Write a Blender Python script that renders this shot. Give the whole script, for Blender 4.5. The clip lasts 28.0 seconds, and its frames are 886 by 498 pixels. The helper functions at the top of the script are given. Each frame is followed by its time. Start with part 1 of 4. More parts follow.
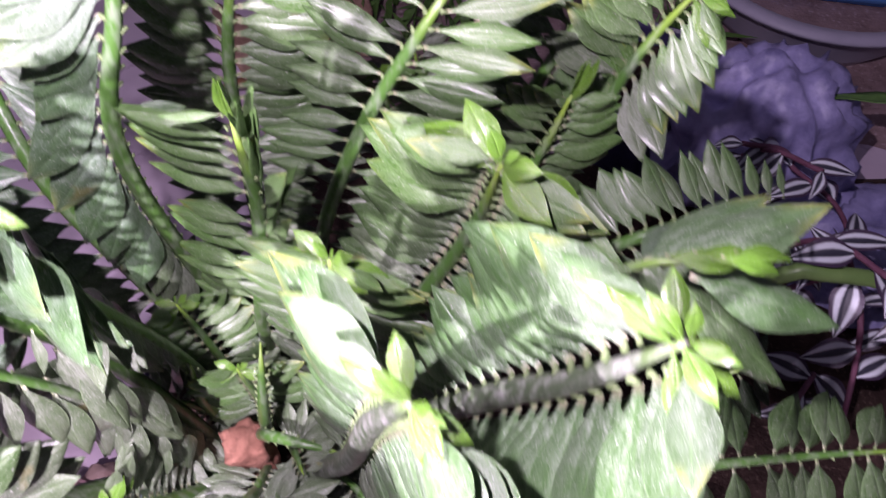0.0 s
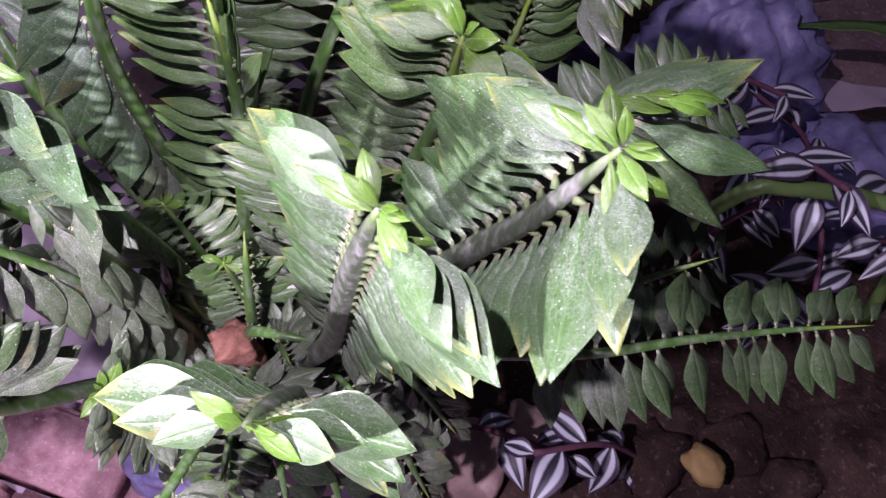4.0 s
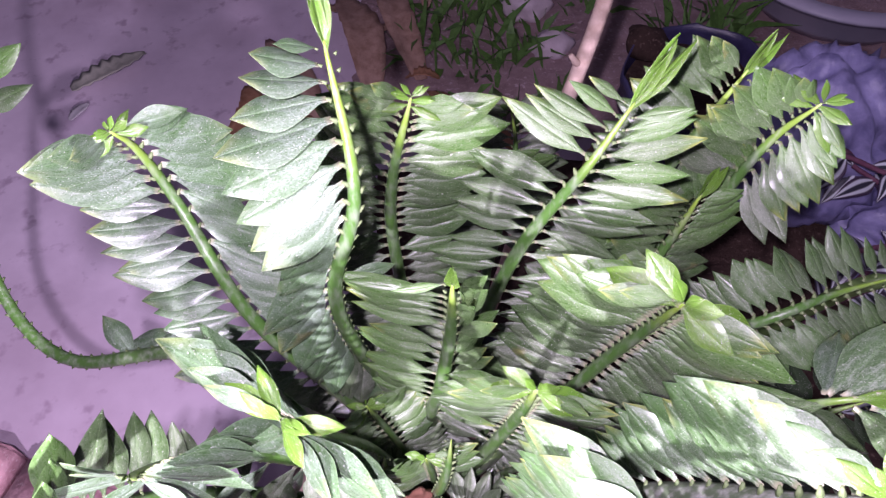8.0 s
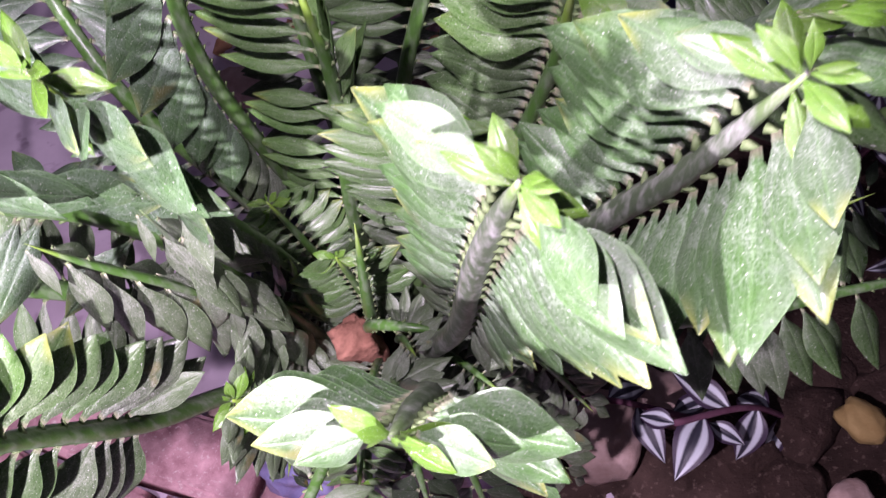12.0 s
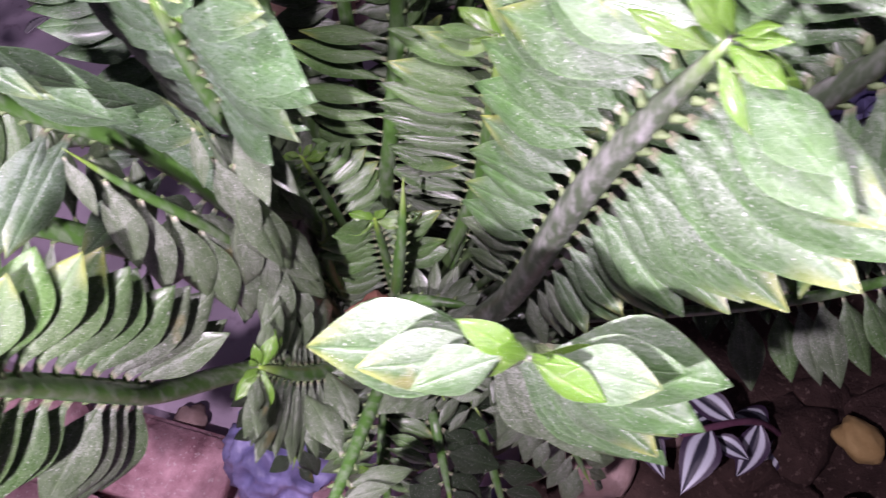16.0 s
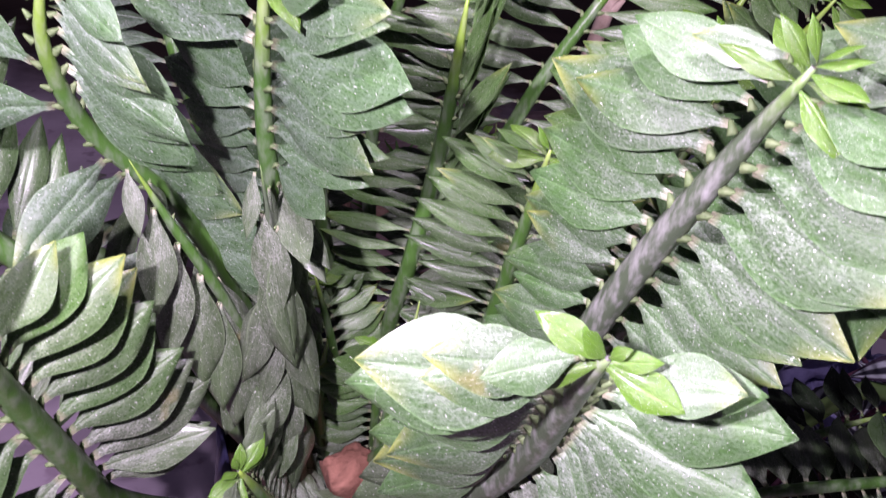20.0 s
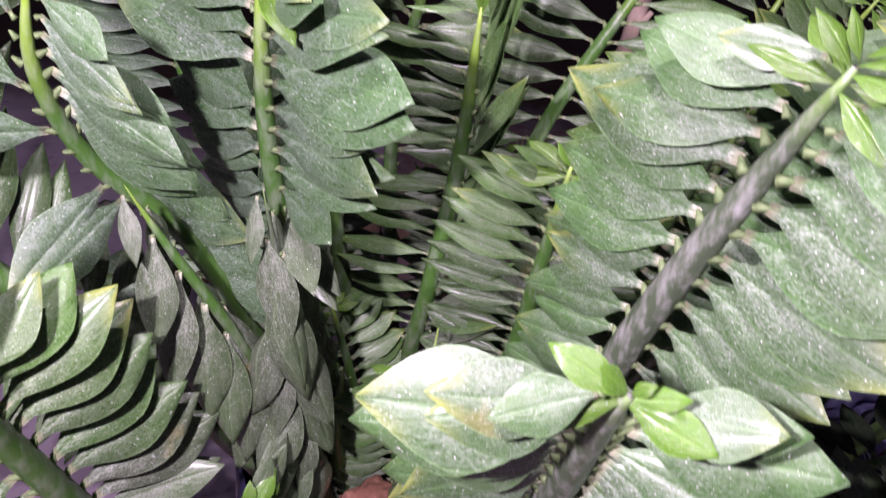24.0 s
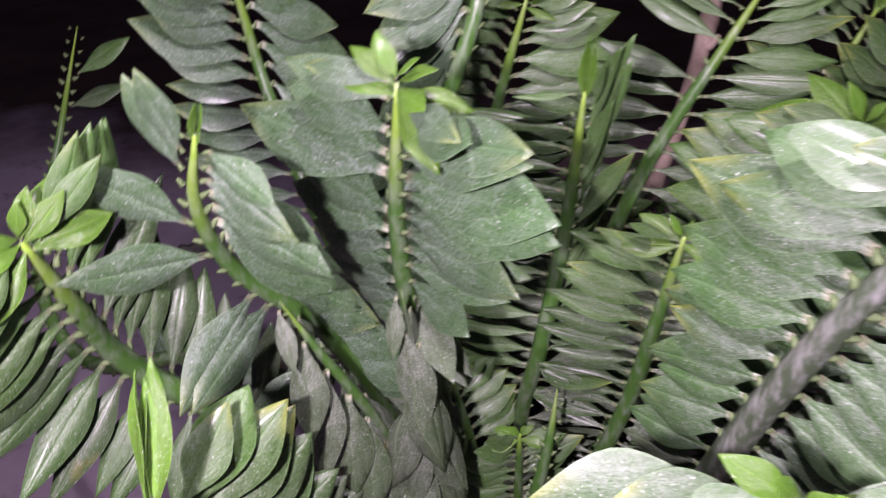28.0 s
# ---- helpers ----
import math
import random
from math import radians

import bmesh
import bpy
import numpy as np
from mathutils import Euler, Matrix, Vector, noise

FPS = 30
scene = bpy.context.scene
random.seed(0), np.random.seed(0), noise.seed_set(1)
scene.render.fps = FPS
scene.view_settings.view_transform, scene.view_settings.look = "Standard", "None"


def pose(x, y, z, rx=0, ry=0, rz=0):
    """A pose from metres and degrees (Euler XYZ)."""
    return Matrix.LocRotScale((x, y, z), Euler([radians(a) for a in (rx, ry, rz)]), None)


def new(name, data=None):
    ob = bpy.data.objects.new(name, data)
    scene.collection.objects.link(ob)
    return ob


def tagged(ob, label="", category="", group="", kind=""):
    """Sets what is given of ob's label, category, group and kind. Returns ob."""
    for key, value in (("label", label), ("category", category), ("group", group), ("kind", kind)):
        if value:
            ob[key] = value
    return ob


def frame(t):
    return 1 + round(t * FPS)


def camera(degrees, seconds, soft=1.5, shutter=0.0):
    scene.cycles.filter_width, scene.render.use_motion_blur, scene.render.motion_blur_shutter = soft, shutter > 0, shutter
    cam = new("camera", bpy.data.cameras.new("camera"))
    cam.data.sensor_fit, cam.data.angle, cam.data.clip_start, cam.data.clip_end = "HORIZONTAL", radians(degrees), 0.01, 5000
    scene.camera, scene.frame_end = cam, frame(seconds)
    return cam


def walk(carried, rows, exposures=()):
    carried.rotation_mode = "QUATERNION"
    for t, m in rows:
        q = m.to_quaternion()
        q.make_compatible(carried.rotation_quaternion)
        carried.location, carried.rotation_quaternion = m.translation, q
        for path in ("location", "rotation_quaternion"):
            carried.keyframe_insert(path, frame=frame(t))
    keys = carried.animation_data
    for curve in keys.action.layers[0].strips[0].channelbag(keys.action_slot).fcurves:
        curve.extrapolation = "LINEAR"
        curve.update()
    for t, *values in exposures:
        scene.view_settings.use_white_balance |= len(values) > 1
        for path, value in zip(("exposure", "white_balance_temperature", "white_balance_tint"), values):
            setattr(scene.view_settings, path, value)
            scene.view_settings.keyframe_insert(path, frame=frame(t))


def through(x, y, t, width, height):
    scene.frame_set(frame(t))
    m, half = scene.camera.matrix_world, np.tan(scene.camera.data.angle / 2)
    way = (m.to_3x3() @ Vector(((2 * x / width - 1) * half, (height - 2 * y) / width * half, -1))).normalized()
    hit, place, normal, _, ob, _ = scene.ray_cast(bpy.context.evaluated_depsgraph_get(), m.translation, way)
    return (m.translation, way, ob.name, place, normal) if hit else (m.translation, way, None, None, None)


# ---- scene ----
cam = camera(58.72, 28.0, soft=1.35, shutter=0.5)
PATH = [
    (0.0, -0.0043, -0.0051, 0.7656, 37.82, -1.63, 3.59),
    (0.5, 0.0076, -0.0379, 0.7365, 39.68, -1.10, 1.82),
    (1.0, -0.0011, -0.0292, 0.7223, 39.55, -1.27, 2.79),
    (1.5, -0.0165, -0.0312, 0.7419, 39.79, -2.60, 3.35),
    (2.0, -0.0251, -0.0411, 0.7441, 40.15, -2.46, 2.47),
    (2.5, -0.0354, -0.0452, 0.7402, 39.97, -2.62, 3.07),
    (4.5, 0.0108, -0.0495, 0.7679, 34.94, -0.94, 0.87),
    (5.0, 0.0084, -0.0451, 0.7728, 36.19, 0.26, -0.12),
    (5.5, -0.0035, -0.0445, 0.7954, 36.80, 2.15, -2.49),
    (6.0, -0.0312, -0.0292, 0.8450, 34.40, 1.31, -5.02),
    (6.5, -0.0429, -0.0188, 0.8550, 35.37, 2.18, -3.66),
    (7.0, -0.0542, -0.0074, 0.8561, 36.07, 2.60, -1.92),
    (7.5, -0.0700, 0.0097, 0.8526, 35.76, 2.67, -0.44),
    (8.0, -0.0756, 0.0194, 0.8493, 35.21, 2.62, 0.28),
    (8.5, -0.0836, 0.0200, 0.8493, 34.80, 2.62, 0.80),
    (9.0, -0.0774, 0.0120, 0.8304, 34.10, 3.98, 0.19),
    (9.5, -0.0786, -0.0006, 0.8100, 33.26, 4.13, -0.62),
    (10.0, -0.0537, -0.0054, 0.8056, 32.33, 4.71, -1.92),
    (10.5, -0.0262, 0.0019, 0.7945, 31.89, 4.70, -0.46),
    (11.0, -0.0063, 0.0014, 0.7844, 31.49, 6.04, 0.92),
    (11.5, -0.0005, -0.0132, 0.7751, 32.25, 6.35, 1.36),
    (12.0, -0.0103, -0.0320, 0.7395, 33.63, 7.47, 0.46),
    (12.5, -0.0191, -0.0346, 0.7323, 34.15, 7.44, 0.45),
    (13.0, -0.0312, -0.0312, 0.7315, 34.93, 7.31, 0.39),
    (13.5, -0.0409, -0.0275, 0.7335, 35.28, 6.97, 0.96),
    (15.5, -0.0466, -0.0428, 0.7114, 36.23, 3.05, 0.37),
    (16.0, -0.0623, -0.0440, 0.7008, 36.48, 2.56, 0.02),
    (16.5, -0.0931, -0.0437, 0.7320, 35.26, 1.44, -0.03),
    (17.0, -0.0877, -0.0715, 0.7686, 33.35, -1.91, -1.24),
    (17.5, -0.0805, -0.0745, 0.7480, 41.99, -7.08, 2.47),
    (18.0, -0.0673, -0.1033, 0.6948, 51.11, -10.70, -0.23),
    (18.5, -0.0870, -0.1089, 0.6989, 53.33, -9.47, 0.60),
    (19.0, -0.0939, -0.0996, 0.6686, 55.78, -6.80, 1.04),
    (19.5, -0.0947, -0.0976, 0.6662, 57.51, -6.65, 1.52),
    (20.0, -0.0927, -0.0901, 0.6525, 57.12, -6.17, 1.91),
    (20.5, -0.0875, -0.0918, 0.6447, 56.54, -6.07, 1.87),
    (21.0, -0.0967, -0.0884, 0.6506, 55.98, -7.08, 1.99),
    (21.5, -0.1015, -0.0891, 0.6584, 55.83, -7.94, 1.92),
    (23.5, -0.0921, -0.0688, 0.6518, 57.89, -5.68, 4.54),
    (24.0, -0.0858, -0.0765, 0.6458, 58.52, -4.08, 3.64),
    (24.5, -0.0835, -0.0877, 0.6215, 57.88, -2.71, 2.42),
    (25.0, -0.0871, -0.0947, 0.6073, 56.99, -1.65, 2.50),
    (25.5, -0.1034, -0.0888, 0.6102, 56.78, -0.50, 4.07),
    (26.0, -0.1278, -0.0842, 0.6162, 58.00, 0.47, 6.53),
    (26.5, -0.1354, -0.0775, 0.6350, 57.93, -0.52, 7.86),
    (27.0, -0.1376, -0.0700, 0.6504, 58.89, -2.07, 7.92),
    (27.5, -0.1313, -0.0677, 0.6546, 59.04, -2.12, 7.64),
    (28.0, -0.1107, -0.0760, 0.6760, 58.71, 1.80, 4.55),
]

walk(cam, [(t, pose(*p)) for t, *p in PATH],
     exposures=[(0.0, 0.75, 6550, 9.2), (0.5, 0.42, 6520, 9.6), (1.0, 0.22, 6500, 10.0), (2.0, -0.12, 6450, 10.8), (5.0, 0.4, 6250, 14.2), (6.5, 0.6, 6290, 13.5), (7.0, 0.78, 6200, 15.0), (8.0, 0.86, 6250, 14.2), (9.0, 0.78, 6500, 10.0), (10.0, 0.48, 6720, 6.2), (11.0, 0.68, 6500, 10.0), (12.0, 0.42, 6520, 9.6), (13.0, 0.04, 6550, 9.2), (16.0, 0.08, 6520, 9.6), (17.0, -0.2, 6380, 12.1), (18.0, -0.02, 6280, 13.8), (19.0, 0.02, 6320, 12.9), (21.0, -0.08, 6400, 11.7), (24.0, -0.2, 6620, 7.9), (25.0, 0.26, 6750, 5.8), (26.0, 0.04, 6600, 8.3), (27.0, -0.22, 6640, 7.7), (28.0, -0.5, 6680, 7.1)])

# ---- world and light ----
world = bpy.data.worlds.new("night")
scene.world = world
world.use_nodes = True
wn = world.node_tree.nodes
wn["Background"].inputs[0].default_value = (0.40, 0.33, 0.52, 1)
wn["Background"].inputs[1].default_value = 0.11

# two added lamps for one moving torch: low over front shoots, high over back
for name, watts, at in (("torch_stand_in_low", 11.2, (-0.160, -0.108, 0.688)), ("torch_stand_in_high", 11.0, (-0.105, -0.015, 0.915))):
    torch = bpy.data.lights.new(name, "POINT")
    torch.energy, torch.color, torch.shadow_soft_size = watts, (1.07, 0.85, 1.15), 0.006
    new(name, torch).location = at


# ---- materials ----
def mat(name, rough=0.5, spec=0.5):
    m = bpy.data.materials.new(name)
    m.use_nodes = True
    b = m.node_tree.nodes["Principled BSDF"]
    b.inputs["Roughness"].default_value = rough
    b.inputs["Specular IOR Level"].default_value = spec
    return m, m.node_tree, b


def node(nt, kind, **sockets):
    n = nt.nodes.new(kind)
    for k, v in sockets.items():
        n.inputs[k.replace("_", " ")].default_value = v
    return n


def noise_of(nt, scale, detail=4.0, rough=0.6, coord="Object", stretch=(1, 1, 1)):
    tc = nt.nodes.new("ShaderNodeTexCoord")
    mp = nt.nodes.new("ShaderNodeMapping")
    mp.inputs["Scale"].default_value = stretch
    nt.links.new(tc.outputs[coord], mp.inputs[0])
    n = node(nt, "ShaderNodeTexNoise", Scale=scale, Detail=detail, Roughness=rough)
    nt.links.new(mp.outputs[0], n.inputs["Vector"])
    return n.outputs["Fac"]


def ramp(nt, fac, stops):
    r = nt.nodes.new("ShaderNodeValToRGB")
    el = r.color_ramp.elements
    while len(el) < len(stops):
        el.new(0.5)
    for e, (p, c) in zip(el, stops):
        e.position, e.color = p, (*c, 1)
    nt.links.new(fac, r.inputs[0])
    return r.outputs[0]


def grey(nt, fac, a, b):
    lo, hi = ((a, (0, 0, 0)), (b, (1, 1, 1)))
    return ramp(nt, fac, sorted([lo, hi]))


def mix(nt, fac, a, b, blend="MIX"):
    n = nt.nodes.new("ShaderNodeMix")
    n.data_type, n.blend_type = "RGBA", blend
    for s, v in ((n.inputs[0], fac), (n.inputs[6], a), (n.inputs[7], b)):
        if isinstance(v, (int, float)):
            s.default_value = v
        elif isinstance(v, tuple):
            s.default_value = (*v, 1)
        else:
            nt.links.new(v, s)
    return n.outputs[2]


def maths(nt, op, a, b=0.0):
    n = nt.nodes.new("ShaderNodeMath")
    n.operation = op
    for s, v in zip(n.inputs, (a, b)):
        if isinstance(v, (int, float)):
            s.default_value = v
        else:
            nt.links.new(v, s)
    return n.outputs[0]


def bump(nt, b, height, strength=0.3, dist=0.001):
    n = node(nt, "ShaderNodeBump", Strength=strength, Distance=dist)
    nt.links.new(height, n.inputs["Height"])
    nt.links.new(n.outputs[0], b.inputs["Normal"])


def uv_of(nt):
    n = nt.nodes.new("ShaderNodeUVMap")
    s = nt.nodes.new("ShaderNodeSeparateXYZ")
    nt.links.new(n.outputs[0], s.inputs[0])
    return s.outputs[0], s.outputs[1]


def leaf_material(name, dark, light, dust, dust_amount, edge=None, rough=0.42, through=0.22, rings=0.0, gloss=1.0):
    """A dusty leaf: u runs from stalk to tip, v across from 0 to 1."""
    m, nt, b = mat(name, rough, 0.62 * gloss)
    b.inputs["Coat Weight"].default_value, b.inputs["Coat Roughness"].default_value = 0.24 * gloss, 0.22
    u, v = uv_of(nt)
    info = nt.nodes.new("ShaderNodeObjectInfo")
    rnd = info.outputs["Random"]
    col = mix(nt, noise_of(nt, 7.0, 6.0), dark, light)
    col = mix(nt, maths(nt, "MULTIPLY", rnd, 0.70), col, tuple(0.40 * c for c in light))
    # midrib, faint lengthwise veins and a thin pale rim
    off = maths(nt, "ABSOLUTE", maths(nt, "SUBTRACT", v, 0.5))
    wave = noise_of(nt, 4.0, 5.0, 0.65, stretch=(1.6, 15, 1))
    side_vein = maths(nt, "SINE", maths(nt, "ADD", maths(nt, "MULTIPLY", u, 62.0), maths(nt, "ADD", maths(nt, "MULTIPLY", off, -34.0), maths(nt, "MULTIPLY", noise_of(nt, 5.0), 5.0))))
    vein = maths(nt, "MULTIPLY", maths(nt, "ADD", grey(nt, wave, 0.48, 0.66), maths(nt, "MULTIPLY", grey(nt, side_vein, 0.6, 1.0), 0.35)), 0.16)
    col = mix(nt, vein, col, tuple(min(1, 1.5 * c + 0.02) for c in light))
    rib = grey(nt, off, 0.045, 0.015)
    col = mix(nt, maths(nt, "MULTIPLY", rib, 0.22), col, tuple(min(1, 1.6 * c + 0.03) for c in light))
    # dust film, thicker in blotches
    film = grey(nt, noise_of(nt, 4.0, 12.0, 0.80, stretch=(0.8, 2.6, 1)), 0.42, 0.60)
    film = maths(nt, "MULTIPLY", maths(nt, "ADD", film, maths(nt, "MULTIPLY", rnd, 0.3)), 0.68 * dust_amount)
    film = maths(nt, "MULTIPLY", film, maths(nt, "SUBTRACT", 1.35, maths(nt, "MULTIPLY", grey(nt, u, 0.20, 0.90), 1.0)))
    grain = noise_of(nt, 55.0, 4.0, 0.7, stretch=(1, 1.6, 1))
    film = maths(nt, "MULTIPLY", film, maths(nt, "MULTIPLY", grey(nt, grain, 0.34, 0.68), 1.8))
    col = mix(nt, film, col, dust)
    col = mix(nt, maths(nt, "MULTIPLY", grey(nt, grain, 0.50, 0.34), 0.45), col, tuple(0.45 * c for c in dark))
    if edge:
        e = maths(nt, "MULTIPLY", grey(nt, u, 0.72, 1.0), grey(nt, maths(nt, "ADD", off, maths(nt, "MULTIPLY", u, 0.25)), 0.30, 0.62))
        col = mix(nt, maths(nt, "MULTIPLY", e, maths(nt, "MULTIPLY", grey(nt, rnd, 0.35, 1.0), 0.7)), col, edge)
    if rings:
        line = maths(nt, "ABSOLUTE", maths(nt, "SUBTRACT", noise_of(nt, 3.2, 2.0, 0.5), 0.5))
        col = mix(nt, maths(nt, "MULTIPLY", grey(nt, line, 0.012, 0.004), rings), col, (0.55, 0.60, 0.55))
    sick = maths(nt, "MULTIPLY", grey(nt, noise_of(nt, 2.2, 3.0), 0.60, 0.70), grey(nt, rnd, 0.955, 0.965))
    col = mix(nt, maths(nt, "MULTIPLY", sick, 0.2), col, (0.42, 0.30, 0.06))
    rim = maths(nt, "MULTIPLY", grey(nt, off, 0.465, 0.497), 0.30)
    col = mix(nt, rim, col, tuple(min(1, 1.7 * c + 0.08) for c in light))
    # pale stalk, white specks, a few holes' rims and marks
    col = mix(nt, grey(nt, u, 0.07, 0.01), col, (0.34, 0.34, 0.22))
    speck = maths(nt, "MAXIMUM", grey(nt, noise_of(nt, 85.0, 1.0, 0.3), 0.72, 0.76), grey(nt, noise_of(nt, 38.0, 1.0, 0.3), 0.775, 0.79))
    col = mix(nt, maths(nt, "MULTIPLY", speck, 0.75), col, (0.72, 0.74, 0.70))
    nt.links.new(col, b.inputs["Base Color"])
    r = maths(nt, "ADD", maths(nt, "MULTIPLY", film, 0.55), rough - 0.10)
    nt.links.new(r, b.inputs["Roughness"])
    b.inputs["Subsurface Weight"].default_value = 0.0
    h = maths(nt, "ADD", maths(nt, "ADD", maths(nt, "MULTIPLY", wave, 0.55), maths(nt, "MULTIPLY", side_vein, 0.06)), maths(nt, "ADD", noise_of(nt, 22.0, 8.0, 0.75), maths(nt, "MULTIPLY", rib, -0.4)))
    bump(nt, b, h, 0.42, 0.0009)
    b.inputs["Transmission Weight"].default_value = 0.0
    tr = node(nt, "ShaderNodeBsdfTranslucent")
    nt.links.new(col, tr.inputs[0])
    ms = nt.nodes.new("ShaderNodeMixShader")
    ms.inputs[0].default_value = through
    nt.links.new(b.outputs[0], ms.inputs[1])
    nt.links.new(tr.outputs[0], ms.inputs[2])
    nt.links.new(ms.outputs[0], nt.nodes["Material Output"].inputs[0])
    return m


LEAF = leaf_material("leaf_green", (0.042, 0.098, 0.024), (0.090, 0.170, 0.050), (0.31, 0.34, 0.275), 0.30, rough=0.36)
UPPER = leaf_material("leaf_upper", (0.055, 0.132, 0.026), (0.100, 0.205, 0.046), (0.36, 0.43, 0.30), 0.34, edge=(0.50, 0.54, 0.12), rough=0.36)
# leaf film, coloured paler so that it also paints in the glossy sheen
PALE_SHEEN = leaf_material("leaf_pale_sheen", (0.046, 0.120, 0.028), (0.095, 0.205, 0.052), (0.40, 0.45, 0.39), 0.42, edge=(0.52, 0.56, 0.12), rough=0.38, rings=0.08, gloss=1.2)
OLD = leaf_material("leaf_dusty", (0.050, 0.092, 0.034), (0.098, 0.150, 0.062), (0.36, 0.39, 0.33), 0.56, rough=0.40)
BLUISH = leaf_material("leaf_filmed", (0.048, 0.108, 0.036), (0.098, 0.185, 0.068), (0.32, 0.39, 0.34), 0.42, edge=(0.42, 0.50, 0.16), rough=0.36, rings=0.12)
YOUNG = leaf_material("leaf_young", (0.065, 0.180, 0.016), (0.140, 0.285, 0.032), (0.36, 0.46, 0.20), 0.10, rough=0.26, through=0.2)

# darker leaf copy with shade put into its colour, for low shoots
SHADED = leaf_material("leaf_shaded", (0.014, 0.032, 0.011), (0.034, 0.062, 0.024), (0.15, 0.16, 0.135), 0.22, rough=0.55, gloss=0.45)


def stem_material(name, low, high, tip, hair, fresh=0.84):
    m, nt, b = mat(name, 0.36)
    u, v = uv_of(nt)
    col = ramp(nt, u, [(0.0, low), (0.55, high), (fresh, high), (1.0, tip)])
    streak = noise_of(nt, 260.0, 3.0, 0.6, stretch=(1, 1, 0.3))
    col = mix(nt, maths(nt, "MULTIPLY", grey(nt, streak, 0.45, 0.75), hair), col, (0.42, 0.42, 0.40))
    nt.links.new(col, b.inputs["Base Color"])
    bump(nt, b, streak, 0.5, 0.0008)
    return m


STEM_GREEN = stem_material("stem_green", (0.045, 0.058, 0.030), (0.055, 0.130, 0.024), (0.24, 0.38, 0.05), 0.30)
STEM_GREY = stem_material("stem_hairy_grey", (0.050, 0.054, 0.044), (0.066, 0.092, 0.052), (0.14, 0.24, 0.06), 0.60, fresh=0.93)


def plain(name, a, b_col, scale, rough=0.7, bumpy=0.4, dist=0.002, spec=0.4, c=None):
    m, nt, b = mat(name, rough, spec)
    n = noise_of(nt, scale, 8.0, 0.65)
    col = ramp(nt, n, [(0.3, a), (0.7, b_col)])
    if c:
        col = mix(nt, grey(nt, noise_of(nt, scale * 6.3, 3.0), 0.58, 0.7), col, c)
    nt.links.new(col, b.inputs["Base Color"])
    bump(nt, b, n, bumpy, dist)
    return m


NUB = plain("leaf_scar", (0.075, 0.125, 0.040), (0.17, 0.22, 0.10), 400.0, 0.6)
EARTH = plain("earth", (0.026, 0.016, 0.013), (0.072, 0.045, 0.037), 28.0, 0.9, 1.0, 0.01, 0.2, (0.13, 0.09, 0.075))
BRICK = plain("brick", (0.27, 0.13, 0.15), (0.68, 0.42, 0.45), 34.0, 0.9, 0.7, 0.004, 0.2, (0.64, 0.50, 0.50))
STONE = plain("stone", (0.30, 0.20, 0.17), (0.48, 0.36, 0.33), 35.0, 0.85, 0.8, 0.004, 0.3)
LATERITE = plain("laterite", (0.13, 0.055, 0.035), (0.29, 0.145, 0.100), 90.0, 0.85, 1.0, 0.003, 0.3)
BAG = plain("poly_bag", (0.022, 0.020, 0.055), (0.060, 0.056, 0.135), 22.0, 0.34, 0.5, 0.006, 0.6)
TWIG = plain("dry_wood", (0.34, 0.25, 0.19), (0.58, 0.47, 0.39), 70.0, 0.8, 0.7, 0.002)
STALK = plain("dry_stalk", (0.22, 0.13, 0.09), (0.42, 0.28, 0.22), 60.0, 0.8, 0.7, 0.002)
DRYLEAF = plain("dry_leaf", (0.22, 0.10, 0.05), (0.46, 0.26, 0.15), 60.0, 0.7, 0.6, 0.001)
CREASED = plain("creased_film", (0.11, 0.105, 0.24), (0.38, 0.36, 0.62), 26.0, 0.36, 0.6, 0.006, 0.6)
DIRT = plain("mauve_dirt", (0.20, 0.135, 0.135), (0.36, 0.26, 0.27), 22.0, 0.9, 1.0, 0.008, 0.2, (0.46, 0.36, 0.38))
PALESTONE = plain("pale_stone", (0.48, 0.40, 0.44), (0.66, 0.57, 0.62), 30.0, 0.8, 0.7, 0.003, 0.3)
BASIN = plain("grey_plastic", (0.34, 0.33, 0.42), (0.44, 0.42, 0.52), 12.0, 0.45, 0.1, 0.001)
BLUE = plain("blue_plastic", (0.10, 0.30, 0.75), (0.16, 0.42, 0.90), 12.0, 0.4, 0.1, 0.001)
SAND = plain("ochre_sand", (0.42, 0.26, 0.12), (0.62, 0.42, 0.22), 60.0, 0.9, 0.8, 0.003)
YSTONE = plain("yellow_stone", (0.30, 0.20, 0.07), (0.44, 0.32, 0.13), 60.0, 0.8, 0.8, 0.002)
WEED = plain("weed_green", (0.06, 0.13, 0.03), (0.12, 0.24, 0.06), 120.0, 0.5)


